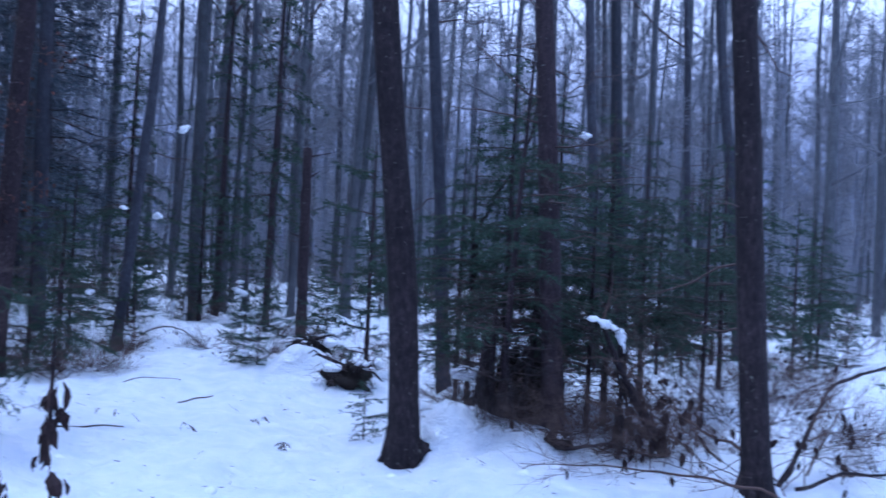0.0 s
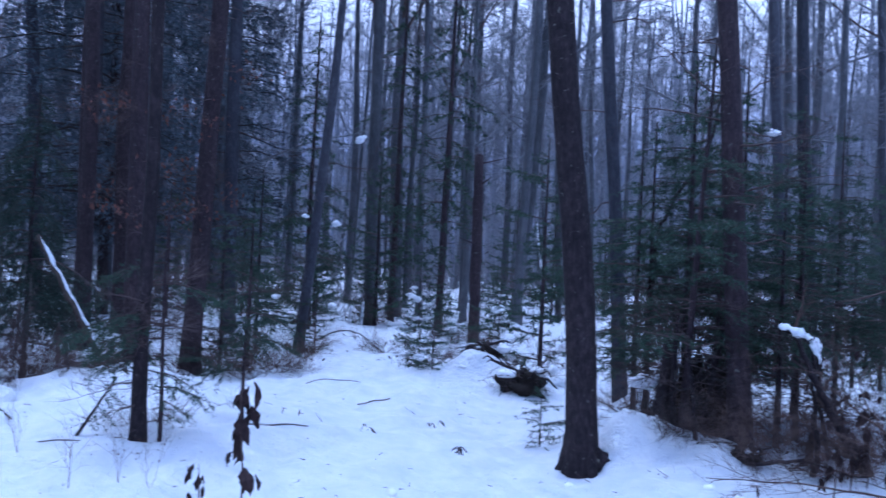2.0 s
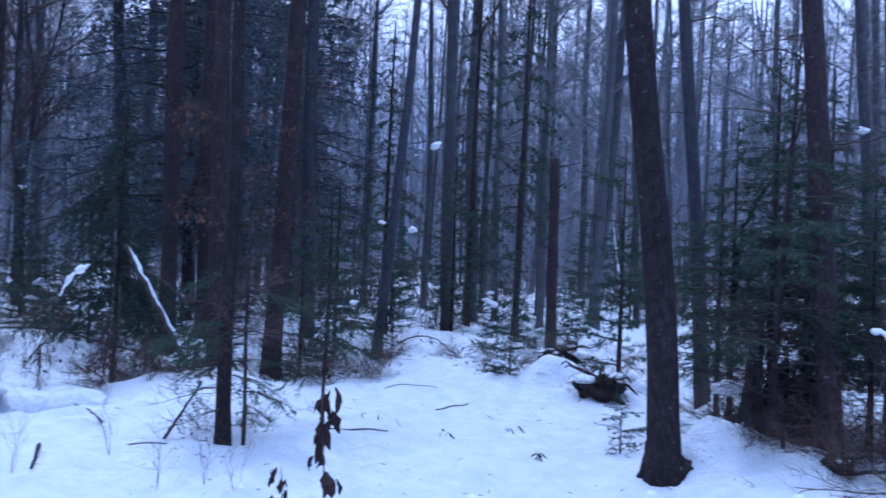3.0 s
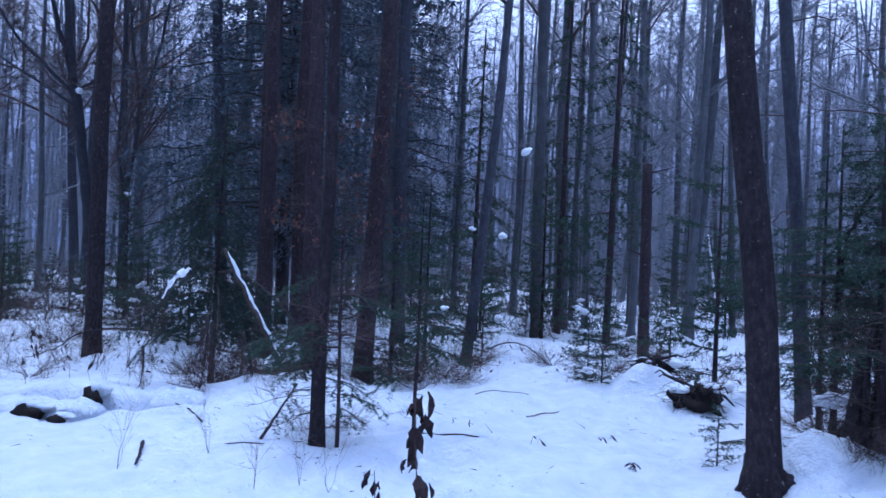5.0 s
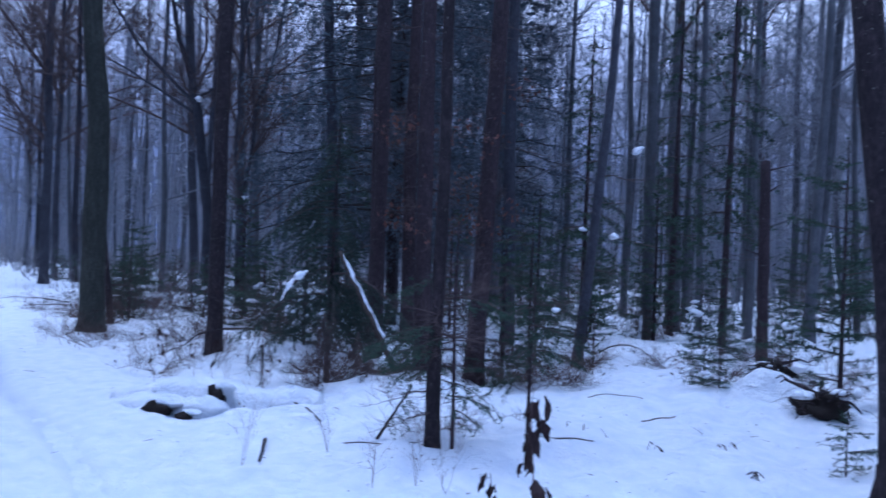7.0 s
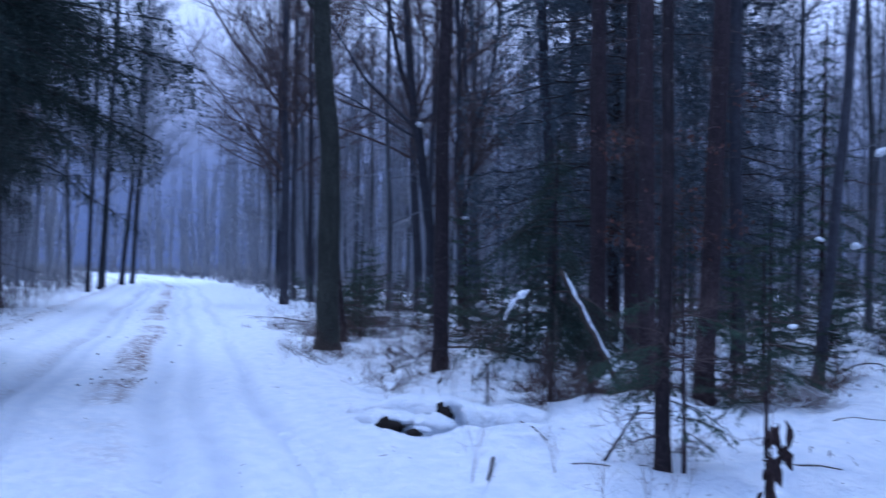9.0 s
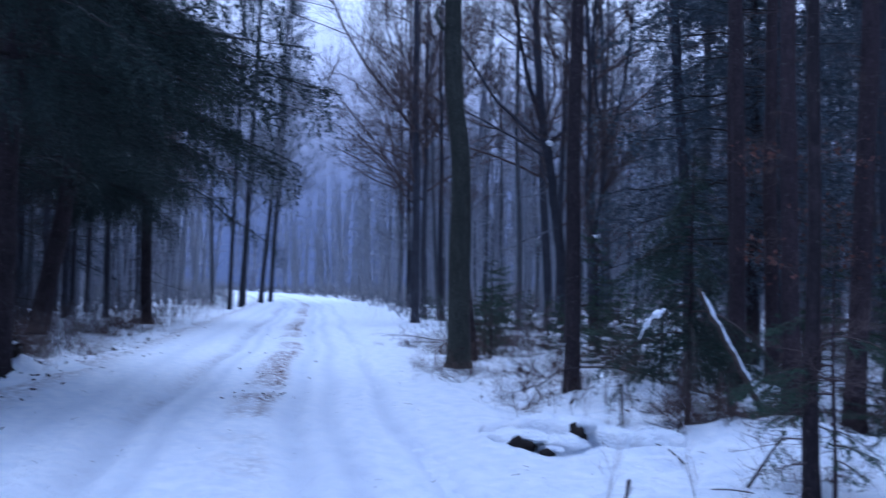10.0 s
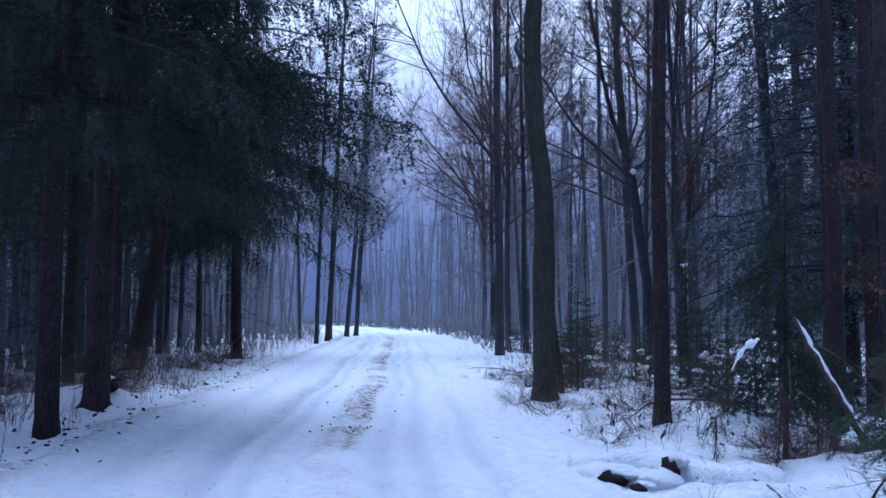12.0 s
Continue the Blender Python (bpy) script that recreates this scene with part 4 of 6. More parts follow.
forked_tree(-14.15, 16.62, "slim forked tree with snow caught in its crotch", (
    (0.17, 0.13, ((0, 0, -0.2), (-0.06, -0.05, 1.3), (-0.13, -0.08, 2.75))),
    (0.085, 0.06, ((-0.13, -0.08, 2.7), (-0.27, -0.20, 3.6), (-0.24, -0.2, 4.7), (-0.3, -0.1, 6.4), (-0.25, 0.1, 9.5))),
    (0.10, 0.08, ((-0.13, -0.08, 2.7), (0.0, 0.02, 3.8), (0.06, 0.07, 4.9))),
    (0.07, 0.04, ((0.06, 0.07, 4.85), (-0.1, -0.05, 6.0), (-0.16, -0.12, 7.2), (-0.05, 0.0, 9.8))),
    (0.07, 0.04, ((0.06, 0.07, 4.85), (0.32, 0.30, 5.9), (0.5, 0.45, 7.4), (0.6, 0.5, 9.6)))), 5, 2101)
forked_tree(-17.02, 18.6, "crooked tree with a snowy crotch and spreading limbs", (
    (0.30, 0.24, ((0, 0, -0.2), (-0.05, -0.03, 1.6), (-0.2, -0.14, 3.3), (-0.34, -0.26, 4.7), (-0.48, -0.4, 5.8))),
    (0.22, 0.12, ((-0.48, -0.4, 5.75), (-0.62, -0.53, 7.2), (-0.7, -0.6, 8.8), (-0.6, -0.5, 12), (-0.6, -0.4, 15))),
    (0.15, 0.07, ((-0.5, -0.42, 5.9), (-0.85, -0.75, 7.5), (-1.1, -1.0, 9.5), (-1.5, -1.3, 13.0))),
    (0.09, 0.07, ((-0.46, -0.38, 5.6), (-0.1, -0.02, 5.95), (0.1, 0.2, 6.4))),
    (0.10, 0.04, ((-0.46, -0.38, 5.5), (-1.5, -1.3, 6.8), (-2.3, -2.1, 8.6), (-2.9, -2.6, 10.5))),
    (0.07, 0.03, ((-0.42, -0.34, 5.2), (-1.6, -1.5, 6.2), (-2.6, -2.4, 6.8)))), 6, 2102)
forked_tree(0.30, 9.3, "thin crooked dead sapling arching among the spruces", (
    (0.045, 0.035, ((0, 0, -0.1), (0.02, 0, 1.1), (0.06, 0.0, 1.9))),
    (0.035, 0.022, ((0.06, 0, 1.85), (0.25, 0, 2.25), (0.52, 0, 2.75), (0.66, 0, 3.4), (0.70, 0, 3.75))),
    (0.018, 0.006, ((0.67, 0, 3.4), (0.5, 0.02, 3.62), (0.22, 0.05, 3.68), (-0.12, 0.05, 3.55)))), 0, 2103, BARK_DARK)

# tall spruces
roots(tall_spruce(-12.52, 2.49, 0.002, 0.012, 0.29, 15, 70, 0, "tall dark spruce with drooping branches over the road", 20), 0.12, 165, BARK_DARK)
roots(tall_spruce(-15.29, 3.75, 0.009, 0.033, 0.42, 16, 71, 0, "tall dark spruce with drooping branches over the road", 140, broad=1.0), 0.18, 166, BARK_DARK)
tall_spruce(-26.29, 7.49, 0.045, 0.13, 0.55, 16, 72, 0, "thick leaning spruce at the road's edge", 130, broad=0.85)
tall_spruce(-31.6, 12.7, -0.008, -0.02, 0.42, 17, 76, 0, "tall dark spruce with drooping branches over the road", 300, broad=1.12)
tall_spruce(-22.1, 4.83, 0.0, 0.005, 0.29, 15, 73, 1, "tall spruce standing back from the road", 80)
tall_spruce(-19.5, 1.2, 0.0, 0.0, 0.3, 16, 74, 1, "tall spruce standing back from the road", 10)
tall_spruce(-11.0, -2.2, 0.0, 0.0, 0.3, 16, 75, 1, "tall spruce standing back from the road", 200)
for i, (x, y) in enumerate(((-12.4, 20.5), (-15.0, 23.5), (-18.5, 27.5), (-12.8, 27.0), (-11.0, 24.6), (-14.0, 30.0), (-10.8, 18.9),
                            (-24.0, 0.5), (-28.5, 3.5), (-33.0, 6.0), (-38.0, 8.5), (-20.0, -3.5), (-30.0, -1.5), (-43.0, 13.0), (-36.0, 1.5))):
    tall_spruce(x, y, 0, 0, 0.3, 15 + i % 3, 81 + i, 2, "dark spruce in the depth of the wood", 50 * i)

for i, (x, y) in enumerate(((-11.2, 18.4), (-9.7, 15.3))):
    tall_spruce(x, y, 0, 0, 0.26, 16 + i % 2, 86 + i, 3 - i, "spruce with a haze-paled crown behind the trunks", 70 * i)

def dark_wood():
    """Dark slender trees in the depth across the road."""
    rng = rand(78)
    first, used = None, []
    while len(used) < 34:
        az, r = rng.uniform(57, 86), rng.uniform(22, 52)
        x, y = -r * math.sin(radians(az)), r * math.cos(radians(az))
        s, d = road_place(x, y)
        if d > -7.5 or any((x - a) ** 2 + (y - b) ** 2 < 2.0 for a, b in used):
            continue
        used.append((x, y))
        m = standing(x, y, rng.normal(0, 0.03), rng.normal(0, 0.03), rng.uniform(0, 360))
        if first is None:
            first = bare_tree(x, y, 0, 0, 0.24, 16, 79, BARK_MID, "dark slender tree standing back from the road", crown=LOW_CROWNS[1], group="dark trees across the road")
        else:
            copy_thing(first, m)


dark_wood()

# young spruces
for x, y, kind, size, turn, lx, ly in (
        (0.55, 7.7, "bushy", 0.95, 10, 0.05, 0.02), (0.62, 8.6, "bushy", 1.02, 75, 0, 0), (0.2, 9.6, "slim", 0.85, 130, 0, 0), (1.6, 8.6, "bushy", 0.82, 200, 0, 0), (2.15, 9.6, "bushy", 0.9, 300, 0, 0), (1.35, 8.1, "bushy", 0.7, 160, 0, 0), (1.75, 9.5, "bushy", 0.95, 30, 0, 0), (2.7, 9.2, "bushy", 0.75, 110, 0, 0), (0.3, 8.9, "bushy", 0.85, 280, 0, 0), (3.3, 10.6, "bushy", 0.9, 340, 0, 0), (4.2, 12.0, "bushy", 0.85, 190, 0, 0), (0.95, 9.0, "full", 1.0, 210, 0, 0),
        (1.2, 9.5, "slim", 1.05, 250, 0, 0), (3.64, 13.5, "full", 0.75, 40, 0, 0), (4.6, 15.2, "airy", 0.95, 100, 0, 0), (5.1, 13.0, "airy", 0.9, 160, 0, 0), (2.9, 12.0, "full", 0.7, 220, 0, 0),
        (6.5, 15.5, "full", 0.8, 20, 0, 0), (7.4, 18.0, "airy", 1.0, 330, 0, 0)):
    young_spruce(x, y, kind, size, turn, "young green spruce in a dense thicket", lx, ly)
for x, y, size, turn in ((-3.52, 18.2, 1.0, 20), (-5.2, 20.9, 1.05, 200), (-7.2, 20.5, 0.9, 110)):
    young_spruce(x, y, "sparse", size, turn, "slender spruce with sparse drooping branches behind the clearing", 0.01, 0)
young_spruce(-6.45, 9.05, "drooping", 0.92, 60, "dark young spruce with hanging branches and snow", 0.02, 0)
for x, y, kind, size, turn in (
        (-5.03, 11.05, "sapling", 1.2, 30), (-4.75, 11.3, "airy", 0.8, 150), (-5.9, 10.2, "sapling", 0.9, 240),
        (-5.5, 13.4, "slim", 0.85, 300), (-4.7, 13.9, "low", 0.9, 45), (-5.6, 16.2, "airy", 0.8, 100), (-2.15, 10.75, "low", 0.55, 10), (-2.5, 11.6, "low", 0.6, 160), (-1.95, 15.6, "low", 0.95, 75),
        (-3.2, 16.5, "low", 0.8, 300), (-0.62, 7.9, "low", 0.42, 220), (-6.2, 18.2, "airy", 1.0, 130), (-4.0, 18.5, "low", 1.1, 350), (-7.3, 17.0, "full", 0.6, 30)):
    young_spruce(x, y, kind, size, turn, "small green spruce sapling standing in the snow")
for x, y, kind, size, turn in (
        (-13.9, 12.9, "airy", 0.75, 10), (-14.9, 14.0, "low", 1.1, 70), (-16.8, 15.6, "low", 1.2, 130), (-15.5, 16.3, "low", 1.0, 20), (-18.0, 17.2, "low", 1.2, 210), (-12.6, 13.6, "low", 0.9, 290), (-13.2, 15.2, "low", 1.0, 340),
        (-10.6, 13.4, "low", 0.9, 55), (-11.5, 14.6, "low", 1.1, 185), (-9.6, 15.2, "low", 1.0, 95), (-8.6, 16.4, "airy", 0.9, 260), (-20.5, 19.5, "airy", 0.8, 15)):
    young_spruce(x, y, kind, size, turn, "low spruce undergrowth behind the road's edge")


# the wood behind
def wood_behind():
    rng = rand(77)
    proto = []
    for k in range(6):
        t = thing("bare_tree", pose(0, 0, -60), "slender grey tree in the misty wood", "tree", "distant trees of the wood")
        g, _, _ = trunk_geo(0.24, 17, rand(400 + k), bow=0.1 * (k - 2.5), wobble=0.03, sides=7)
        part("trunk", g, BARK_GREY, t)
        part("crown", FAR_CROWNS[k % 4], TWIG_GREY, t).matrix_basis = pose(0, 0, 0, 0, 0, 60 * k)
        proto.append(t)
    used = []
    n = 0
    while n < FAR_TREES:
        az, r = rng.uniform(-34, 88) if n % 3 else rng.uniform(-32, 28), 19 + 48 * rng.random() ** 0.85
        x, y = -r * math.sin(radians(az)), r * math.cos(radians(az))
        s, d = road_place(x, y)
        if -6.0 < d < 5.0 + (1.5 if s > 20 else 0) or any((x - a) ** 2 + (y - b) ** 2 < 1.2 for a, b in used):
            continue
        if r < 26 and -24 < x < -4 and rng.random() < 0.5:
            continue
        used.append((x, y))
        size = rng.uniform(0.75, 1.15)
        m = standing(x, y, rng.normal(0, 0.025), rng.normal(0, 0.025), rng.uniform(0, 360), size)
        if n < 6:
            proto[n].matrix_basis = m
        else:
            c = copy_thing(proto[n % 6], m.normalized())
            c.scale = (size, size, size)
        n += 1


wood_behind()


def far_wood():
    """Stems and brush too far off to tell apart, in colours paled as by haze."""
    rng = rand(88)
    n = 2600
    az, r = np.radians(rng.uniform(-36, 90, n)), 40 + 100 * rng.random(n) ** 0.8
    x, y = -r * np.sin(az), r * np.cos(az)
    s, d = road_place(x, y)
    keep = ((d < -6.5) | (d > 6.5)) | (s > 125)
    x, y = x[keep], y[keep]
    n = len(x)
    h = rng.uniform(11, 19, n)
    p0 = np.stack([x, y, np.full(n, -0.2)], -1)
    p1 = p0 + np.stack([rng.normal(0, 0.8, n), rng.normal(0, 0.8, n), h], -1)
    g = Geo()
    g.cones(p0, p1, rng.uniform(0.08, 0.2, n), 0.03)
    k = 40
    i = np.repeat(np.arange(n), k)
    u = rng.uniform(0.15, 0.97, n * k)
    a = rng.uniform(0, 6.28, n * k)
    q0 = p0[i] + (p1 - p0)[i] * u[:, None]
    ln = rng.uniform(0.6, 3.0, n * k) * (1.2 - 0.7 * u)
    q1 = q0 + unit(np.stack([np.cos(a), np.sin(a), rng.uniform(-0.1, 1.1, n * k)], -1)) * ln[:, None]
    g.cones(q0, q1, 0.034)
    tagged(part("far_wood", g, HAZED), "far misty wood of countless grey stems", "wood", kind="stuff")
    g = Geo()
    n = 24000
    az, r = np.radians(rng.uniform(-36, 90, n)), 22 + 100 * rng.random(n) ** 1.2
    x, y = -r * np.sin(az), r * np.cos(az)
    s, d = road_place(x, y)
    keep = (((d < -5.0) | (d > 4.6)) | (s > 128)) & (np.sin(x * 0.7) + np.sin(y * 0.9 + x * 0.3) + rng.normal(0, 0.8, n) > -0.5)
    x, y, r = x[keep], y[keep], r[keep]
    n = len(x)
    p0 = np.stack([x, y, ground_height(x, y) - 0.05], -1)
    p1 = p0 + unit(np.stack([rng.normal(0, 0.45, n), rng.normal(0, 0.45, n), np.ones(n)], -1)) * (rng.uniform(0.3, 1.7, n) * (0.6 + r / 60))[:, None]
    g.cones(p0, p1, 0.006 + 0.00035 * r)
    # Extra brush added to dull the far snow, in place of mist.
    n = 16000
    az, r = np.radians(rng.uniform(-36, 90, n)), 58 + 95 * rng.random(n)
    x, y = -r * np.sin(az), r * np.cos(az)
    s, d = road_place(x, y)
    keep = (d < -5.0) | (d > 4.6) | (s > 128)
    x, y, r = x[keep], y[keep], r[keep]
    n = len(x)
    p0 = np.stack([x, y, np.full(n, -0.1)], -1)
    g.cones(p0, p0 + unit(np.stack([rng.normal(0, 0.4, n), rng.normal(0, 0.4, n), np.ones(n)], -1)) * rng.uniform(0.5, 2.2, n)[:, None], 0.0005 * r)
    tagged(part("far_undergrowth", g, TWIG_GREY), "far bare undergrowth, haze-paled and thickened over the far snow", "undergrowth", kind="stuff")


far_wood()


# ---- undergrowth, dead wood and small things ----
def leaf_shape(g, at, way, size, rng, wide=0.45, curl=0.5):
    """One dried, curled leaf."""
    way = unit(np.asarray(way, float))
    side, nrm = perps(way[None])
    side, nrm = side[0], nrm[0]
    t = rng.uniform(0, 6.28)
    side, nrm = side * math.cos(t) + nrm * math.sin(t), nrm * math.cos(t) - side * math.sin(t)
    v = []
    for i, w in enumerate((0.05, 0.75, 1.0, 0.6, 0.04)):
        s = i / 4
        mid = np.asarray(at) + way * size * s + nrm * size * curl * (s * s - s)
        for k in (-1, 0, 1):
            v.append(mid + rng.normal(0, 0.035, 3) * size + side * k * w * wide * size * 0.5 + nrm * abs(k) * w * size * curl * 0.25)
    f = []
    for i in range(4):
        for k in range(2):
            a = i * 3 + k
            f += [(a, a + 1, a + 4), (a, a + 4, a + 3)]
    g.add(v, f)


def shrub_meshes(height, stems, seed, leaves=0, spread=0.6, fine=4):
    rng = rand(seed)
    wood, leaf = Geo(), Geo()
    az = rng.uniform(0, 6.28, stems)
    ways = unit(np.stack([np.cos(az) * spread * rng.uniform(0.2, 1.3, stems), np.sin(az) * spread * rng.uniform(0.2, 1.3, stems), np.ones(stems)], -1))
    st = np.stack([np.cos(az) * 0.12 * height, np.sin(az) * 0.12 * height, np.full(stems, -0.05)], -1) * rng.random((stems, 1))
    boughs(wood, st, ways, height * rng.uniform(0.5, 1.3, stems), np.full(stems, 0.0042), rng, rise=-0.28, twigs=8, fine=fine, fine_len=0.6, twig_r=0.5, least=0.0015)
    for _ in range(leaves):
        r = rng.uniform(0.1, 0.7) * height
        a = rng.uniform(0, 6.28)
        leaf_shape(leaf, (r * math.cos(a) * spread, r * math.sin(a) * spread, rng.uniform(0.1, 0.9) * height), (rng.normal(), rng.normal(), -1.2), rng.uniform(0.04, 0.08), rng)
    out = [wood.mesh("stem")]
    if leaves:
        out.append(leaf.mesh("dead_foliage", False))
    return out


SHRUBS = [shrub_meshes(0.8, 10, 501, 14, 0.9), shrub_meshes(1.1, 9, 502, 10, 0.8), shrub_meshes(0.6, 12, 503, 0, 1.3), shrub_meshes(1.5, 7, 504, 6, 0.5), shrub_meshes(0.7, 13, 505, 22, 1.1), shrub_meshes(0.62, 20, 506, 10, 2.4, 5), shrub_meshes(0.7, 16, 507, 16, 1.9, 5)]


def shrub(x, y, kind, size, turn, label, group="bare shrubs of the wood", wood=TWIG):
    t = thing("shrub", standing(x, y, 0, 0, turn, size), label, "shrub", group)
    for n, me, mt in zip(("twig_mass", "dead_foliage"), SHRUBS[kind], (TWIG if kind % 2 else TWIG_RED, LEAF)):
        part(n, me, mt, t)
    return t


for x, y, k, size, turn in ((-4.4, 10.6, 4, 1.0, 0), (-4.1, 11.2, 0, 1.0, 60), (-4.8, 10.9, 2, 1.2, 130), (-6.1, 8.6, 4, 0.8, 200), (-5.9, 9.0, 2, 1.0, 20), (-6.5, 9.2, 0, 0.8, 300), (-8.9, 9.9, 0, 0.7, 40),
                            (-10.6, 11.4, 0, 0.9, 90), (-9.9, 12.0, 2, 1.0, 140), (-11.4, 12.2, 4, 0.9, 30), (-12.9, 11.9, 1, 0.8, 250), (-13.6, 12.2, 0, 1.0, 310), (-12.2, 9.9, 2, 0.8, 10),
                            (1.5, 7.7, 4, 0.7, 100), (1.3, 8.0, 2, 0.8, 200), (0.4, 8.2, 2, 0.9, 330), (2.4, 7.4, 4, 0.8, 15), (3.2, 8.6, 0, 0.9, 70), (4.0, 9.6, 0, 0.8, 250), (4.6, 11.4, 2, 1.0, 160), (3.6, 7.2, 1, 0.7, 290), (1.62, 7.2, 2, 0.7, 33), (0.75, 7.5, 2, 0.7, 45), (0.6, 7.9, 2, 0.9, 5), (0.35, 8.6, 4, 0.9, 75), (0.85, 8.3, 2, 1.0, 145), (1.3, 7.55, 4, 0.8, 215), (1.15, 7.25, 2, 0.6, 285), (0.2, 9.2, 2, 1.0, 355), (1.75, 7.6, 2, 0.9, 20)):
    shrub(x, y, k, size, turn, "tangled bare shrub with a few dead leaves in the snow")

for x, y, k, size, turn in ((-5.0, 10.3, 5, 1.0, 15), (-4.45, 11.3, 6, 1.1, 75), (-5.7, 10.2, 6, 0.9, 140), (-4.1, 10.8, 5, 0.8, 200), (-2.25, 11.3, 5, 0.9, 250), (-2.5, 12.3, 6, 1.0, 310), (-1.5, 11.8, 5, 0.9, 20), (-5.7, 12.3, 5, 1.2, 95),
                            (-5.2, 8.3, 6, 0.8, 160), (-5.9, 8.2, 5, 0.9, 215), (-6.3, 9.6, 6, 1.1, 280), (-1.2, 13.0, 6, 1.2, 340), (-3.7, 14.6, 5, 1.0, 45), (-4.6, 13.2, 6, 1.0, 110), (-2.9, 16.0, 5, 1.3, 170), (-3.55, 6.55, 6, 0.5, 230),
                            (0.5, 7.3, 5, 0.6, 60), (0.85, 7.1, 6, 0.5, 130), (1.3, 7.2, 5, 0.7, 190), (1.75, 7.3, 6, 0.7, 255), (2.2, 7.9, 5, 1.0, 320), (2.9, 9.0, 6, 1.2, 30), (3.8, 10.4, 5, 1.3, 100), (3.3, 7.6, 5, 0.9, 165)):
    shrub(x, y, k, size, turn, "low tangle of brown twigs and dead fronds")

rng = rand(21)
n = 0
while n < 170:
    az, r = rng.uniform(-32, 70), 12 + 30 * rng.random() ** 1.1
    x, y = -r * math.sin(radians(az)), r * math.cos(radians(az))
    s, d = road_place(x, y)
    if -5 < d < 4.2 or (abs(x + 3.0) < 1.6 and y < 15.5):
        continue
    n += 1
    if rng.random() < 0.36:
        young_spruce(x, y, ("low", "low", "airy", "low")[n % 4], rng.uniform(0.6, 1.25), rng.uniform(0, 360), "low spruce undergrowth in the depth of the wood", group="spruce undergrowth")
    else:
        shrub(x, y, int(rng.integers(0, 5)), rng.uniform(0.8, 1.5), rng.uniform(0, 360), "grey bare undergrowth shrub standing in snow")


def snow_cap(at, size, seed, label="small clump of snow caught on twigs"):
    g = Geo()
    rng = rand(seed)
    size = np.asarray(size)
    g.blob((0, 0, 0), size * (0.8, 0.8, 0.8), rng, 8, 12, 0.16)
    for _ in range(3):
        g.blob(rng.uniform(-0.8, 0.8, 3) * size, size * rng.uniform(0.35, 0.7, 3), rng, 7, 10, 0.16)
    ob = part("snow_clump", g, CAP_SNOW)
    ob.location = at
    tagged(ob, label, "snow", "snow clumps on the branches")


for i, (at, w) in enumerate((((-4.54, 15.44, 3.57), 0.12), ((-4.74, 14.86, 2.05), 0.11), ((-4.03, 10.34, 1.0), 0.065), ((-4.94, 13.84, 2.12), 0.07), ((-14.15, 16.5, 2.78), 0.08), ((-17.34, 18.22, 5.55), 0.16),
                             ((1.19, 7.75, 2.70), 0.055), ((-5.2, 16.3, 0.55), 0.12), ((-4.0, 17.9, 0.7), 0.16), ((-2.0, 15.5, 0.7), 0.14), ((2.6, 11.0, 1.2), 0.08))):
    snow_cap(at, (w * 0.8, w * 0.7, w * 0.5), 600 + i)


def log_thing(name, a, b, ra, rb, label, skin=DEADWOOD, cap=0.0, seed=0, sag=0.0, category="dead wood", bends=0.03, sides=9, lie=False):
    """A fallen or leaning piece of wood from a to b, with snow along its top if cap is given."""
    rng = rand(700 + seed)
    a, b = np.asarray(a, float), np.asarray(b, float)
    n = 17
    s = np.linspace(0, 1, n)
    pts = (b - a) * s[:, None]
    pts[:, 2] -= sag * 4 * s * (1 - s)
    pts[1:-1] += rng.normal(0, bends * np.linalg.norm(b - a) * 0.14, (n - 2, 3))
    if lie:
        under = ground_height(pts[:, 0] + a[0], pts[:, 1] + a[1])
        line = under[0] + (under[-1] - under[0]) * s
        across = unit(np.array((a[1] - b[1], b[0] - a[0], 0.0)))
        pts += across * (0.028 * max(0.0, np.linalg.norm(b - a) - 0.62) * np.sin(7 * s + seed) * np.sin(3.1 * s))[:, None]
        pts[:, 2] = 0.007 * np.sin(9 * s + 2 * seed) + line + max(0.0, float((under - line).max())) * 0.8 + ra - a[2] - sag * 4 * s * (1 - s)
    t = thing(name, Matrix.Translation(a), label, category)
    g = Geo()
    g.tube(pts, ra + (rb - ra) * s, sides, 0.06, rng)
    part("wood", g, skin, t)
    if cap:
        c = Geo()
        k = 22
        u = np.linspace(0.02, 0.98, k)
        d = unit(b - a)
        over = unit(np.array((0, 0, 1.0)) - d * d[2]) if abs(d[2]) < 0.97 else unit(np.array((0.5, -0.8, 0.2)))
        mid = np.stack([np.interp(u, s, pts[:, i]) for i in range(3)], -1) + over * (ra + (rb - ra) * u)[:, None] * 0.9
        c.tube(mid, cap * (0.75 + 0.35 * np.sin(u * 17 + seed) * np.sin(u * 41)) * np.minimum(1, 6 * np.minimum(u, 1 - u) + 0.3), 8, 0.12, rng)
        part("snow_cap", c, CAP_SNOW, t)
    return t


log_thing("leaning_log", (-5.20, 8.50, 0.40), (-5.53, 7.90, 1.6), 0.034, 0.018, "thin broken trunk leaning in the brush, snow along it", cap=0.030, seed=1)


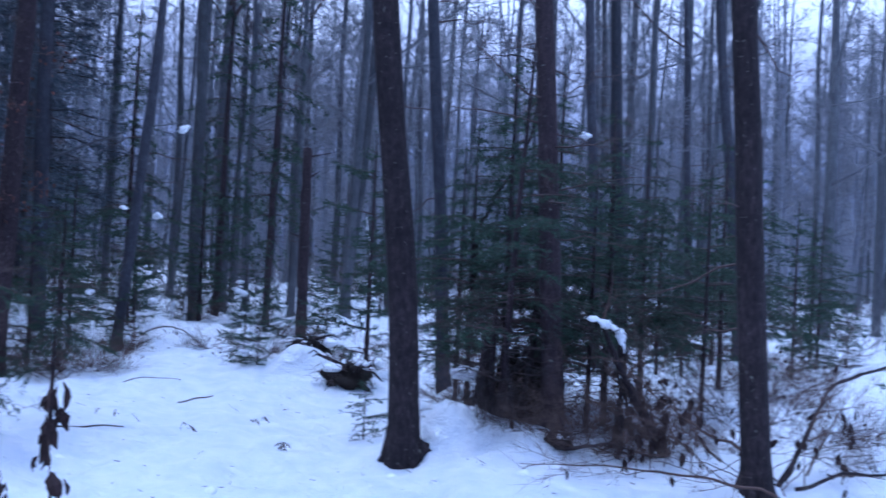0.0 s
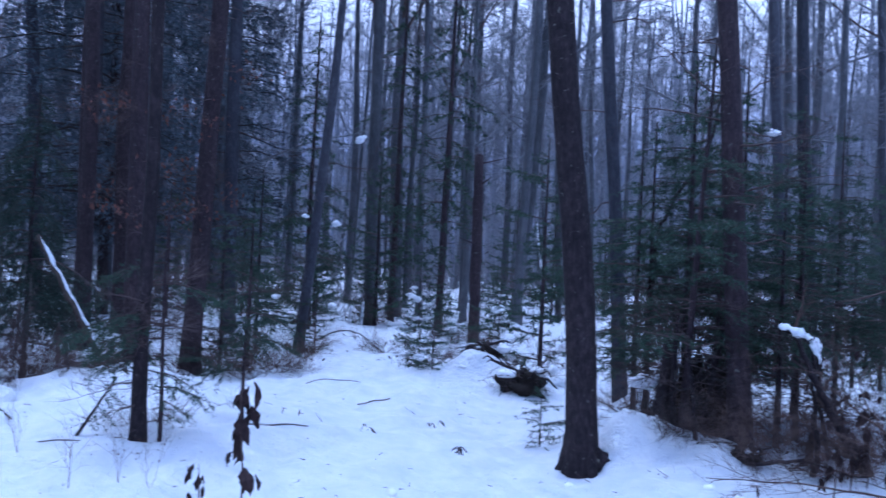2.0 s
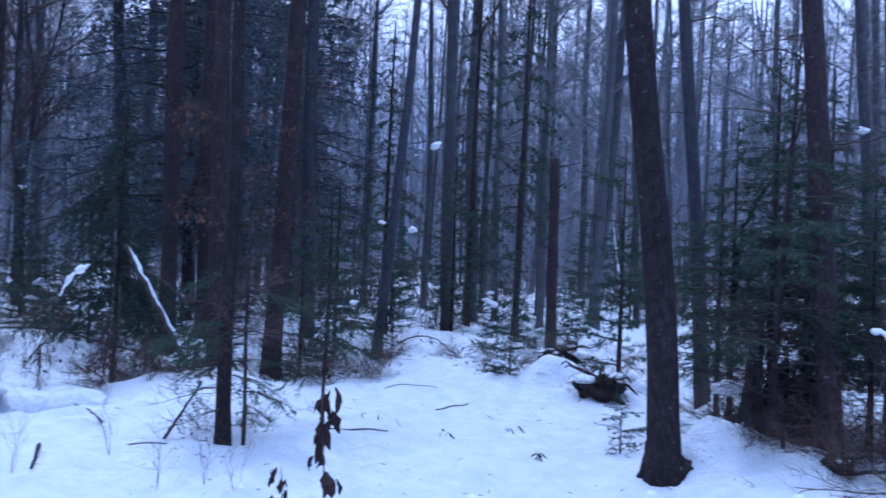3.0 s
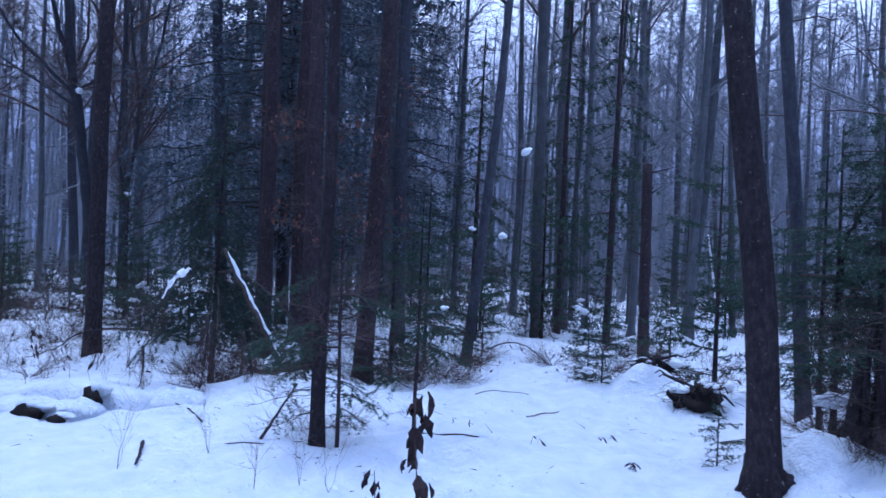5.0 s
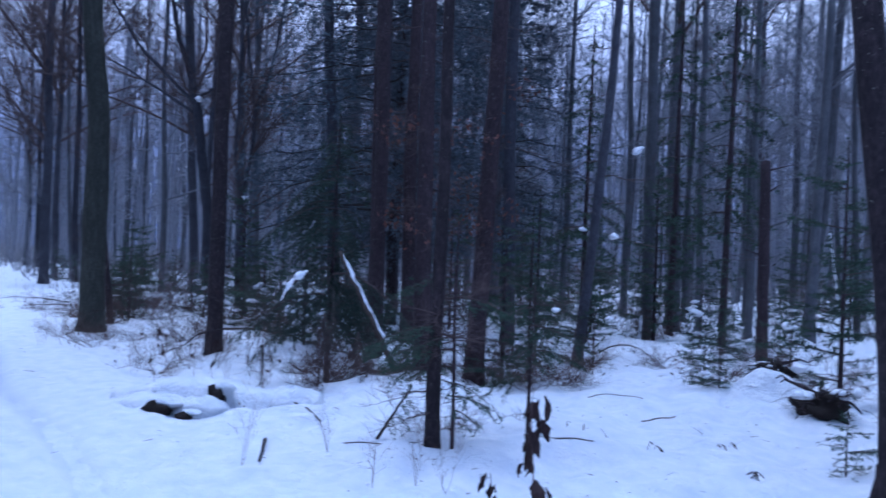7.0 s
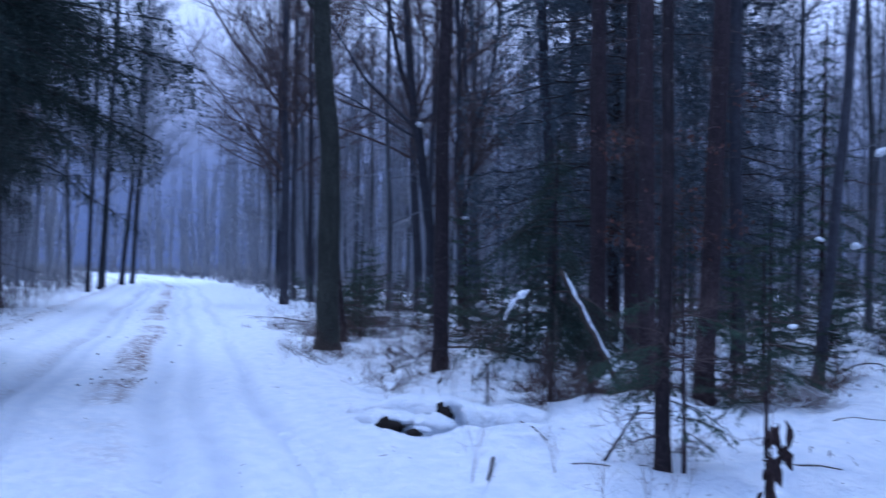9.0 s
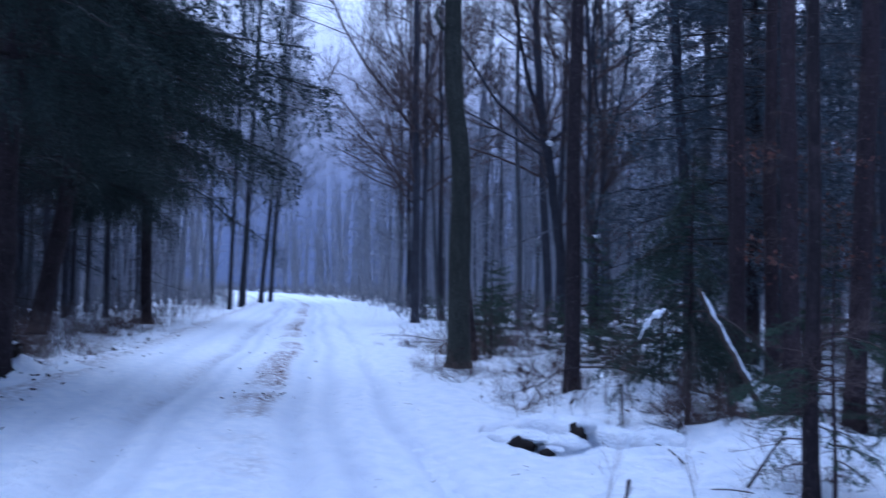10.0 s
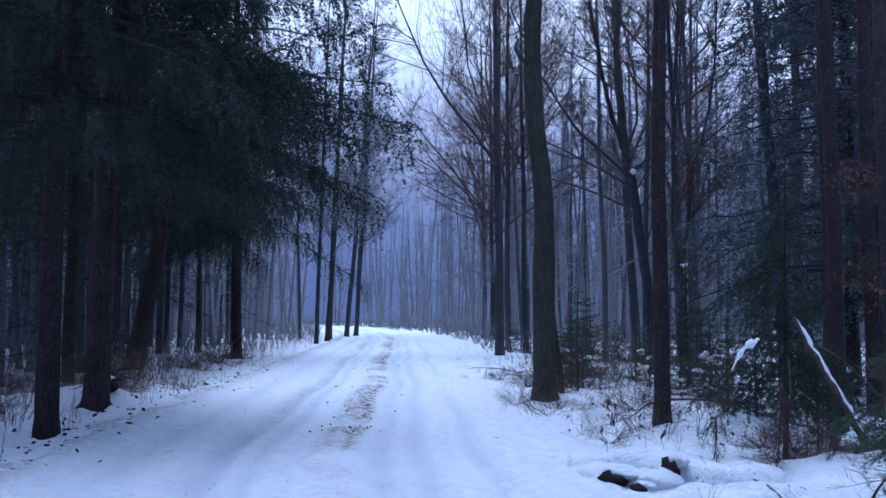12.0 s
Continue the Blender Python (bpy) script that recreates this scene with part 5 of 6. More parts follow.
def loaded_branch(points, label, seed):
    """A branch end with lumps of snow along it; each point: x, y, z, size of the lump."""
    rng = rand(seed)
    base = np.asarray(points[0][:3])
    t = thing("snowy_branch", Matrix.Translation(base), label, "branch")
    pts = np.array([p[:3] for p in points]) - base
    g = Geo()
    g.tube(pts - np.array((0, 0, 0.03)), np.linspace(0.006, 0.012, len(pts)), 5, 0.05, rng)
    part("limb", g, BARK_DARK, t)
    g = Geo()
    fine = np.linspace(0, 1, 22)
    u = np.linspace(0, 1, len(pts))
    path = np.stack([np.interp(fine, u, pts[:, k]) for k in range(3)], -1) + rng.normal(0, 0.006, (22, 3))
    w = np.interp(fine, u, [p[3] for p in points]) * (0.75 + 0.3 * np.sin(fine * 19)) * np.minimum(1, 7 * (1.03 - fine))
    g.tube(path, w, 9, 0.13, rng)
    part("snow_cap", g, CAP_SNOW, t)


loaded_branch(((-5.90, 7.42, 1.08, 0.012), (-5.86, 7.42, 1.16, 0.02), (-5.80, 7.44, 1.27, 0.03), (-5.73, 7.48, 1.34, 0.045), (-5.66, 7.52, 1.39, 0.055)), "broken spruce branch end loaded with snow", 702)
log_thing("fallen_stick", (-4.70, 6.48, 0.09), (-5.99, 7.54, 0.13), 0.0081, 0.0043, "dark fallen stick lying on the snow", seed=3, category="stick", lie=True)
log_thing("fallen_branch", (-8.4, 9.45, 0.50), (-6.0, 9.2, 0.27), 0.016, 0.008, "thin arched branch fallen beside the dark tree", seed=5, sag=-0.12, category="branch")
log_thing("fallen_stick", (-4.1, 5.93, 0.10), (-3.5, 6.1, 0.17), 0.0056, 0.0037, "dark stick half buried in snow", seed=6, category="stick", lie=True)
log_thing("fallen_stick", (-2.85, 6.62, 0.13), (-2.38, 6.92, 0.17), 0.0087, 0.0050, "dark stick half buried in snow", seed=7, category="stick", lie=True)
log_thing("fallen_stick", (-2.55, 8.95, 0.06), (-2.30, 9.3, 0.16), 0.0087, 0.0050, "short forked stick lying on the snow", seed=8, category="stick", lie=True)
log_thing("fallen_stick", (-3.3, 9.5, 0.08), (-2.75, 9.7, 0.10), 0.0050, 0.0031, "thin curved twig lying on the snow", seed=9, sag=-0.04, category="stick", lie=True)
log_thing("fallen_branch", (-4.8, 14.5, 0.1), (-3.8, 14.3, 0.05), 0.014, 0.006, "thin curved branch on the clearing's snow", seed=10, sag=-0.2, category="branch")
# broken stems in the thicket
log_thing("dead_tree", (0.33, 7.55, 0.1), (0.44, 7.85, 0.95), 0.06, 0.05, "dark broken stem among young spruces", seed=12, skin=BARK_DARK)
loaded_branch(((1.19, 7.25, 1.17, 0.020), (1.27, 7.24, 1.15, 0.040), (1.36, 7.22, 1.12, 0.040), (1.45, 7.21, 1.05, 0.045), (1.48, 7.20, 0.90, 0.030)), "broken dead branch arching over, loaded with snow", 731)


def dead_sapling(x, y, height, diameter, seed, lean):
    """A starved young spruce in the thicket: thin dark stem with dry twigs."""
    rng = rand(seed)
    t = thing("dead_sapling", standing(x, y, *lean), "starved dark spruce stem with dry twigs in the thicket", "tree", "starved stems in the thicket")
    z = np.linspace(-0.1, height, 9)
    g = Geo()
    g.tube(np.stack([0.02 * np.sin(z * 2 + seed), 0.02 * np.sin(z * 1.7), z], -1), diameter / 2 * (1 - 0.6 * np.maximum(z, 0) / height), 7, 0.05, rng)
    part("trunk", g, BARK_DARK, t)
    n = int(15 * height)
    a = rng.uniform(0, 6.28, n)
    g = Geo()
    boughs(g, np.stack([0 * a, 0 * a, rng.uniform(0.06, height, n)], -1), unit(np.stack([np.cos(a), np.sin(a), rng.uniform(-0.45, 0.2, n)], -1)), rng.uniform(0.2, 0.6, n), np.full(n, 0.0045), rng, rise=-0.1, twigs=6, fine=4, least=0.002)
    part("twig_mass", g, TWIG_DARK, t)


for i, (x, y, h, dia) in enumerate(((0.48, 7.62, 0.9, 0.07), (0.72, 7.75, 1.3, 0.045), (0.62, 7.35, 0.7, 0.04), (1.28, 7.75, 1.0, 0.05), (1.48, 7.5, 0.8, 0.06), (1.72, 7.85, 1.1, 0.045),
                                    (0.85, 8.2, 1.4, 0.05), (0.42, 8.4, 1.2, 0.045))):
    dead_sapling(x, y, h, dia, 1500 + i, (0.16 * math.sin(i * 2.1), 0.1 * math.cos(i * 1.3)))
# grey stump of a broken tree
SNAG = log_thing("broken_tree", (-2.51, 16.41, -0.1), (-2.55, 16.40, 3.45), 0.115, 0.09, "broken dead trunk standing behind the clearing", seed=15, skin=BARK_RED, bends=0.004, category="tree", sides=12)
for k, (h, a) in enumerate(((3.4, 0.4), (2.6, 2.2), (1.9, 4.0), (3.0, 5.3))):
    g = Geo()
    tip = np.array((0.45 * math.cos(a), 0.45 * math.sin(a), h + 0.12))
    g.tube(np.array((-0.01, 0, h)) + (tip - np.array((-0.01, 0, h))) * np.linspace(0, 1, 5)[:, None], np.linspace(0.022, 0.006, 5), 5, 0.08, rand(150 + k))
    part("snag", g, BARK_RED, SNAG)
for x, y, h in ((-5.25, 18.5, 0.55), (-5.0, 18.6, 0.75), (-5.45, 18.3, 0.45)):
    log_thing("snowy_stub", (x, y, -0.05), (x + 0.03, y, h), 0.03, 0.02, "thin stub plastered with snow", seed=int(h * 20), cap=0.035, category="stub")
log_thing("dead_birch", (-2.35, 31.5, -0.05), (-2.75, 31.5, 2.9), 0.05, 0.02, "slim dead stem plastered white with snow", seed=18, cap=0.05, category="tree")


def fallen_limb(base, points, r, label, seed, leaves=0):
    """A branching fallen limb through the given points, with twigs."""
    rng = rand(800 + seed)
    base = np.asarray(base, float)
    pts = np.asarray(points, float) - base
    t = thing("fallen_limb", Matrix.Translation(base), label, "branch", "fallen branches beside the dark tree")
    g = Geo()
    u = np.linspace(0, 1, len(pts))
    f = np.linspace(0, 1, 4 * len(pts))
    path = np.stack([np.interp(f, u, pts[:, i]) for i in range(3)], -1) + rng.normal(0, 0.008, (len(f), 3))
    g.tube(path, r * (1 - 0.75 * f), 6, 0.06, rng)
    part("limb", g, BARK_DARK if r > 0.012 else TWIG_RED, t)
    tw = Geo()
    n = 7
    k = rng.integers(3, len(f) - 1, n)
    way = unit(unit(pts[-1] - pts[0]) + rng.normal(0, 0.55, (n, 3)) * np.array((1, 1, 0.6)))
    boughs(tw, path[k], way, rng.uniform(0.25, 0.7, n), np.full(n, r * 0.3), rng, rise=-0.1, twigs=6, fine=4, least=0.0015)
    tagged(part("twig_mass", tw, TWIG_RED if seed % 2 else TWIG, t), kind="stuff")
    if leaves:
        lf = Geo()
        for _ in range(leaves):
            j = rng.integers(2, len(f))
            leaf_shape(lf, path[j] + rng.normal(0, 0.12, 3), (rng.normal(0, 0.4), rng.normal(0, 0.4), -1), rng.uniform(0.06, 0.1), rng)
        part("dead_foliage", lf, LEAF, t, smooth_shading=False)


fallen_limb((2.36, 6.28, 0.0), ((2.36, 6.28, 0.05), (2.62, 6.42, 0.40), (2.96, 6.78, 0.78), (3.29, 6.63, 0.95), (3.9, 6.6, 1.1)), 0.021, "dark branching limb fallen across the snow", 1)
fallen_limb((2.72, 6.55, 0.45), ((2.70, 6.5, 0.48), (2.85, 6.62, 0.75), (3.05, 6.74, 1.05)), 0.010, "dark branching limb fallen across the snow", 2, 3)
fallen_limb((2.75, 6.7, 0.0), ((2.75, 6.75, -0.02), (2.95, 6.85, 0.35), (3.12, 6.8, 0.72)), 0.012, "thin dark upright fallen branch", 3, 3)
fallen_limb((1.92, 7.2, -0.05), ((1.92, 7.2, -0.05), (1.80, 7.25, 0.2), (1.62, 7.28, 0.5), (1.45, 7.35, 0.82), (1.32, 7.45, 1.15)), 0.055, "dark crooked dead stem leaning in the thicket", 13, 4)
fallen_limb((1.45, 7.15, -0.05), ((1.45, 7.15, -0.05), (1.50, 7.25, 0.3), (1.48, 7.4, 0.7), (1.55, 7.5, 1.0)), 0.026, "dark crooked dead stem leaning in the thicket", 14, 3)
fallen_limb((1.0, 7.1, 0.05), ((1.0, 7.15, 0.12), (1.35, 7.1, 0.2), (1.75, 7.0, 0.12)), 0.018, "dark broken branch lying under the spruces", 15, 2)
fallen_limb((2.3, 6.2, 0.3), ((2.3, 6.2, 0.33), (1.9, 6.35, 0.45), (1.55, 6.6, 0.7), (1.35, 6.8, 0.9)), 0.012, "thin reddish fallen twig with dead leaves", 5, 9)
fallen_limb((2.25, 5.9, 0.15), ((2.25, 5.9, 0.15), (1.8, 6.1, 0.2), (1.2, 6.2, 0.22), (0.6, 6.3, 0.17)), 0.012, "thin reddish fallen twig with dead leaves", 7, 5)
fallen_limb((2.35, 5.85, 0.2), ((2.35, 5.85, 0.2), (2.7, 5.95, 0.3), (3.3, 6.2, 0.25), (3.8, 6.4, 0.35)), 0.014, "thin reddish fallen twig with dead leaves", 9, 6)
fallen_limb((2.1, 6.6, 0.2), ((2.1, 6.6, 0.2), (1.85, 6.9, 0.5), (1.75, 7.2, 0.75), (1.95, 7.6, 0.9)), 0.010, "thin reddish fallen twig with dead leaves", 11, 8)

rng = rand(333)
for k in range(9):
    a = (2.9, 3.3, 2.6, 0.2, 3.6, -0.2, 2.2, 0.5, 3.0)[k]
    foot = np.array((2.2 + rng.uniform(-0.35, 0.35), 6.15 + rng.uniform(-0.3, 0.5), 0.02))
    out, ln, high = np.array((math.cos(a), math.sin(a) + 0.25, 0)), rng.uniform(0.9, 1.6), rng.uniform(0.15, 0.5)
    fallen_limb(foot, [foot + out * ln * u + np.array((0, 0, 0.08 + high * math.sin(2.4 * u))) for u in (0, 0.35, 0.7, 1.0)], rng.uniform(0.0035, 0.0055), "thin reddish fallen twig with dead leaves", 31 + 2 * k, 2)

fallen_limb((-8.4, 9.45, 0.5), ((-8.4, 9.45, 0.50), (-8.8, 9.44, 0.42), (-9.2, 9.42, 0.18), (-9.6, 9.4, 0.05)), 0.013, "thin arched branch with dead leaves beside the dark tree", 21, 14)
fallen_limb((-19.00, 15.70, 0.00), ((-19.00, 15.70, 0.07), (-19.99, 15.48, 0.16), (-20.98, 15.26, 0.10)), 0.016, "reddish twiggy branch fallen over the road's edge", 17, 4)
fallen_limb((-19.00, 15.70, -0.03), ((-19.00, 15.70, 0.01), (-18.57, 14.41, 0.07), (-18.14, 13.13, 0.06)), 0.012, "reddish twiggy branch fallen over the road's edge", 19, 2)


def leaf_plant(x, y, height, seed, label, leaves, lean=(0.05, -0.03)):
    """A tall dead stalk with hanging brown leaves."""
    rng = rand(seed)
    t = thing("dead_plant", standing(x, y), label, "plant")
    z = np.linspace(-0.05, height, 10)
    pts = np.stack([lean[0] * z + 0.012 * np.sin(z * 7), lean[1] * z + 0.01 * np.sin(z * 5 + 1), z], -1)
    g = Geo()
    g.tube(pts, np.linspace(0.006, 0.002, 10), 5)
    part("stalk", g, TWIG_RED, t)
    for i in range(leaves):
        h = height * (0.25 + 0.75 * (i + rng.uniform(0, 0.6)) / leaves)
        at = np.array([np.interp(h, z, pts[:, k]) for k in range(3)])
        a = rng.uniform(0, 6.28)
        out = at + np.array((math.cos(a), math.sin(a), 0.1)) * rng.uniform(0.015, 0.09)
        g = Geo()
        g.cones(at[None], out[None], 0.0016, 0.001)
        for k in range(int(rng.integers(1, 5))):
            leaf_shape(g, out + rng.normal(0, 0.014, 3), (rng.normal(0, 0.3), rng.normal(0, 0.3), -1), rng.uniform(0.07, 0.20) * min(1.0, 0.3 + 0.8 * height), rng, rng.uniform(0.35, 0.6), 0.8)
        part("dead_leaf", g, LEAF, t, smooth_shading=False)


leaf_plant(-2.15, 5.05, 0.86, 31, "dead stalk with hanging brown leaves before the clearing", 9, (-0.02, 0.05))
leaf_plant(-2.50, 5.25, 0.26, 32, "short dead stalk with shrivelled leaves", 4, (-0.1, 0.02))


for k, (x, y, h) in enumerate(((1.62, 6.75, 0.50), (1.78, 6.95, 0.62), (1.92, 6.70, 0.45), (2.02, 7.05, 0.55), (1.48, 6.60, 0.38), (2.62, 6.35, 0.42), (2.95, 6.5, 0.5), (-8.55, 9.5, 0.42), (-9.95, 9.9, 0.5))):
    leaf_plant(x, y, h, 340 + k, "thin dead stalk with a few hanging leaves", 4, (0.1 * math.sin(k * 2.3), 0.06))


def weed(x, y, height, seed, label, n=3):
    rng = rand(seed)
    t = thing("dry_weed", standing(x, y), label, "weed", "dry weeds in the snow")
    g = Geo()
    az = rng.uniform(0, 6.28, n)
    ways = unit(np.stack([0.22 * np.cos(az), 0.22 * np.sin(az), np.ones(n)], -1))
    boughs(g, np.zeros((n, 3)), ways, height * rng.uniform(0.6, 1.1, n), np.full(n, 0.0019), rng, rise=-0.1, twigs=5, fine=2, fine_len=0.4, twig_r=0.5, least=0.0009)
    for _ in range(8):
        leaf_shape(g, (rng.normal(0, 0.1) * height, rng.normal(0, 0.1) * height, rng.uniform(0.4, 1) * height), (rng.normal(), rng.normal(), -0.5), 0.02, rng)
    part("stem", g, STRAW, t)


for i, (x, y, h) in enumerate(((-4.33, 5.03, 0.55), (-3.11, 5.37, 0.4), (-3.35, 5.2, 0.5), (-2.8, 5.2, 0.35), (-4.0, 5.6, 0.4), (-6.4, 7.9, 0.5),
                               (-9.9, 9.2, 0.5), (-11.0, 9.2, 0.6), (-9.0, 9.0, 0.4), (-7.6, 8.6, 0.4))):
    weed(x, y, h, 900 + i, "thin dry weed standing out of the snow")

def starved_spruce(x, y, height, seed, label, boughs_at):
    """A thin shaded spruce: dry twigs all along the stem and a few green drooping boughs (height, direction, length)."""
    rng = rand(seed)
    t = thing("young_spruce", standing(x, y), label, "tree", "young spruces under the trees")
    z = np.linspace(-0.1, height, 10)
    g = Geo()
    g.tube(np.stack([0.012 * np.sin(z * 3 + seed), 0.012 * np.sin(z * 2), z], -1), 0.017 * (1 - 0.7 * np.maximum(z, 0) / height), 7, 0.05, rng)
    part("trunk", g, BARK_RED, t)
    n = int(22 * height)
    a = rng.uniform(0, 6.28, n)
    g = Geo()
    boughs(g, np.stack([0 * a, 0 * a, rng.uniform(0.08, height, n)], -1), unit(np.stack([np.cos(a), np.sin(a), rng.uniform(-0.3, 0.15, n)], -1)), rng.uniform(0.12, 0.42, n), np.full(n, 0.0032), rng, rise=-0.08, twigs=4, fine=3, least=0.0014)
    tagged(part("twig_mass", g, TWIG, t), kind="stuff")
    for h, way, ln in boughs_at:
        wood, green = Geo(), Geo()
        spruce_boughs(wood, green, [h], [radians(way)], [ln], rng, 0.05, 0.45, 0.1, 0.05, 0.42, 0.35, (0.0055, 0.028, 0.0065))
        limb = part("bough", wood, TWIG, t)
        part("foliage", green, NEEDLES, limb)


starved_spruce(-3.24, 6.12, 1.7, 611, "thin shaded spruce with dry twigs beside the slim tree", ((0.75, 190, 0.55), (0.95, 215, 0.7), (0.62, 160, 0.5), (0.85, 240, 0.45), (0.5, -20, 0.35), (0.4, 20, 0.32), (1.15, 10, 0.5), (1.3, 185, 0.5), (0.3, 340, 0.3)))
starved_spruce(-3.62, 6.42, 1.0, 612, "thin shaded spruce with dry twigs beside the slim tree", ((0.7, 170, 0.5), (0.8, 220, 0.5), (0.55, 250, 0.4), (0.45, 30, 0.35)))
starved_spruce(-2.95, 6.95, 1.25, 613, "thin shaded spruce with dry twigs beside the slim tree", ((0.9, 350, 0.5), (0.7, 30, 0.45), (0.8, 300, 0.5), (0.5, 200, 0.4), (1.05, 250, 0.4)))


# bundle of dead stalks, dangling dead spruce bough
weed(-6.48, 7.9, 0.4, 933, "thin dry weed standing out of the snow", 5)
shrub(-6.2, 8.6, 3, 0.4, 120, "small dark upright shrub stuck in snow")
BOUGH = log_thing("dead_bough", (-3.95, 6.2, 0.1), (-3.72, 6.35, 0.55), 0.014, 0.006, "short dark bough with green needles leaning in snow", seed=24, skin=BARK_DARK, category="branch")
rng = rand(241)
sprigs = np.array((0.23, 0.15, 0.45)) * rng.uniform(0.25, 1.0, (16, 1))
spray = Geo()
spray.needles(sprigs, sprigs + unit(np.array((0.5, 0.1, -1.0)) + rng.normal(0, 0.3, (16, 3))) * rng.uniform(0.08, 0.24, (16, 1)), 0.005, 0.028, 0.0065, rng)
part("foliage", spray, NEEDLES, BOUGH)
log_thing("fallen_stick", (-4.60, 5.62, 0.0), (-4.25, 5.12, 0.0), 0.014, 0.008, "dark half-buried stick showing through the snow", seed=25, skin=BARK_DARK, category="stick", lie=True)


def hanging_bough(top, foot, seed, label, n=34):
    """A broken dead bough that hangs down to the snow, its twigs fanning out."""
    rng = rand(seed)
    top, foot = np.asarray(top, float), np.asarray(foot, float)
    t = thing("hanging_bough", Matrix.Translation(top), label, "branch")
    s = np.linspace(0, 1, 8)[:, None]
    path = (foot - top) * s + np.array((0.06, -0.05, 0.0)) * np.sin(3.1 * s)
    g = Geo()
    g.tube(path, np.linspace(0.012, 0.004, 8), 5, 0.05, rng)
    part("limb", g, TWIG_DARK, t)
    at = path[rng.integers(0, 8, n)]
    way = unit(unit(foot - top) + rng.normal(0, 0.38, (n, 3)))
    g = Geo()
    boughs(g, at, way, rng.uniform(0.15, 0.42, n), np.full(n, 0.004), rng, rise=-0.15, twigs=7, fine=4, least=0.0018)
    part("twig_mass", g, TWIG, t)


hanging_bough((-5.66, 7.85, 0.95), (-5.50, 7.52, 0.17), 41, "dead brown bough hanging from the spruce onto snow")
hanging_bough((-5.40, 8.1, 0.75), (-5.15, 7.95, 0.20), 42, "dead brown bough hanging from the spruce onto snow")
hanging_bough((-6.40, 7.78, 0.55), (-6.38, 7.72, 0.13), 43, "bundle of dead stalks hanging over the snow", 7)


def snowed_log():
    """A log under a bank of snow; dark blobs towards the road stand for its shaded hollows."""
    a = np.array((-5.75, 6.6, 0.0))
    t = thing("snow_covered_log", Matrix.Translation(a), "fallen log buried in snow, dark blobs as shaded hollows", "log")
    rng = rand(55)
    g = Geo()
    s = np.linspace(0, 1, 16)[:, None]
    path = np.array((0.30, 0.62, -0.02)) * (1 - s) + np.array((-1.5, -0.12, 0.0)) * s
    g.tube(path[4:10] + np.array((0, -0.02, -0.03)), 0.11 + 0.02 * np.sin(s[4:10, 0] * 9), 10, 0.07, rng)
    part("wood", g, DEADWOOD, t)
    c = Geo()
    low = path + np.array((0.0, 0.05, 0.03))
    c.tube(low, (0.28 + 0.03 * np.sin(s[:, 0] * 11 + 1)) * np.sin(np.pi * np.clip(s[:, 0], 0.06, 0.94)) ** 0.5, 18, 0.03, rng)
    for at, size in (((0.22, 0.62, 0.06), (0.30, 0.26, 0.20)), ((-0.40, -0.05, 0.05), (0.26, 0.3, 0.13)), ((-0.9, -0.1, 0.02), (0.4, 0.35, 0.15))):
        c.blob(at, size, rng, 11, 18, 0.05)
    part("snow_cap", c, SNOW, t)
    # Solid blobs coloured dark in place of the shade inside each cavity.
    for at, size in (((-0.54, -0.43, 0.085), (0.16, 0.09, 0.08)), ((-0.20, -0.46, 0.055), (0.085, 0.06, 0.05)), ((-0.34, 0.12, 0.15), (0.10, 0.08, 0.12))):
        h = Geo()
        h.blob(at, size, rng, 8, 12, 0.14)
        part("hollow", h, SOIL_AND_SHADE, t)
        h = Geo()
        sx, sy, sz = size
        h.blob((at[0] + 0.02, at[1] + 0.07, at[2] + 0.8 * sz), (sx * 1.3, sy * 1.15, sz * 0.6), rng, 10, 16, 0.06)
        h.blob((at[0] + 0.04, at[1] - 0.09, at[2] - 0.7 * sz), (sx * 1.25, 0.09, sz * 0.55), rng, 10, 16, 0.06)
        part("snow_brow", h, SNOW, t)


snowed_log()


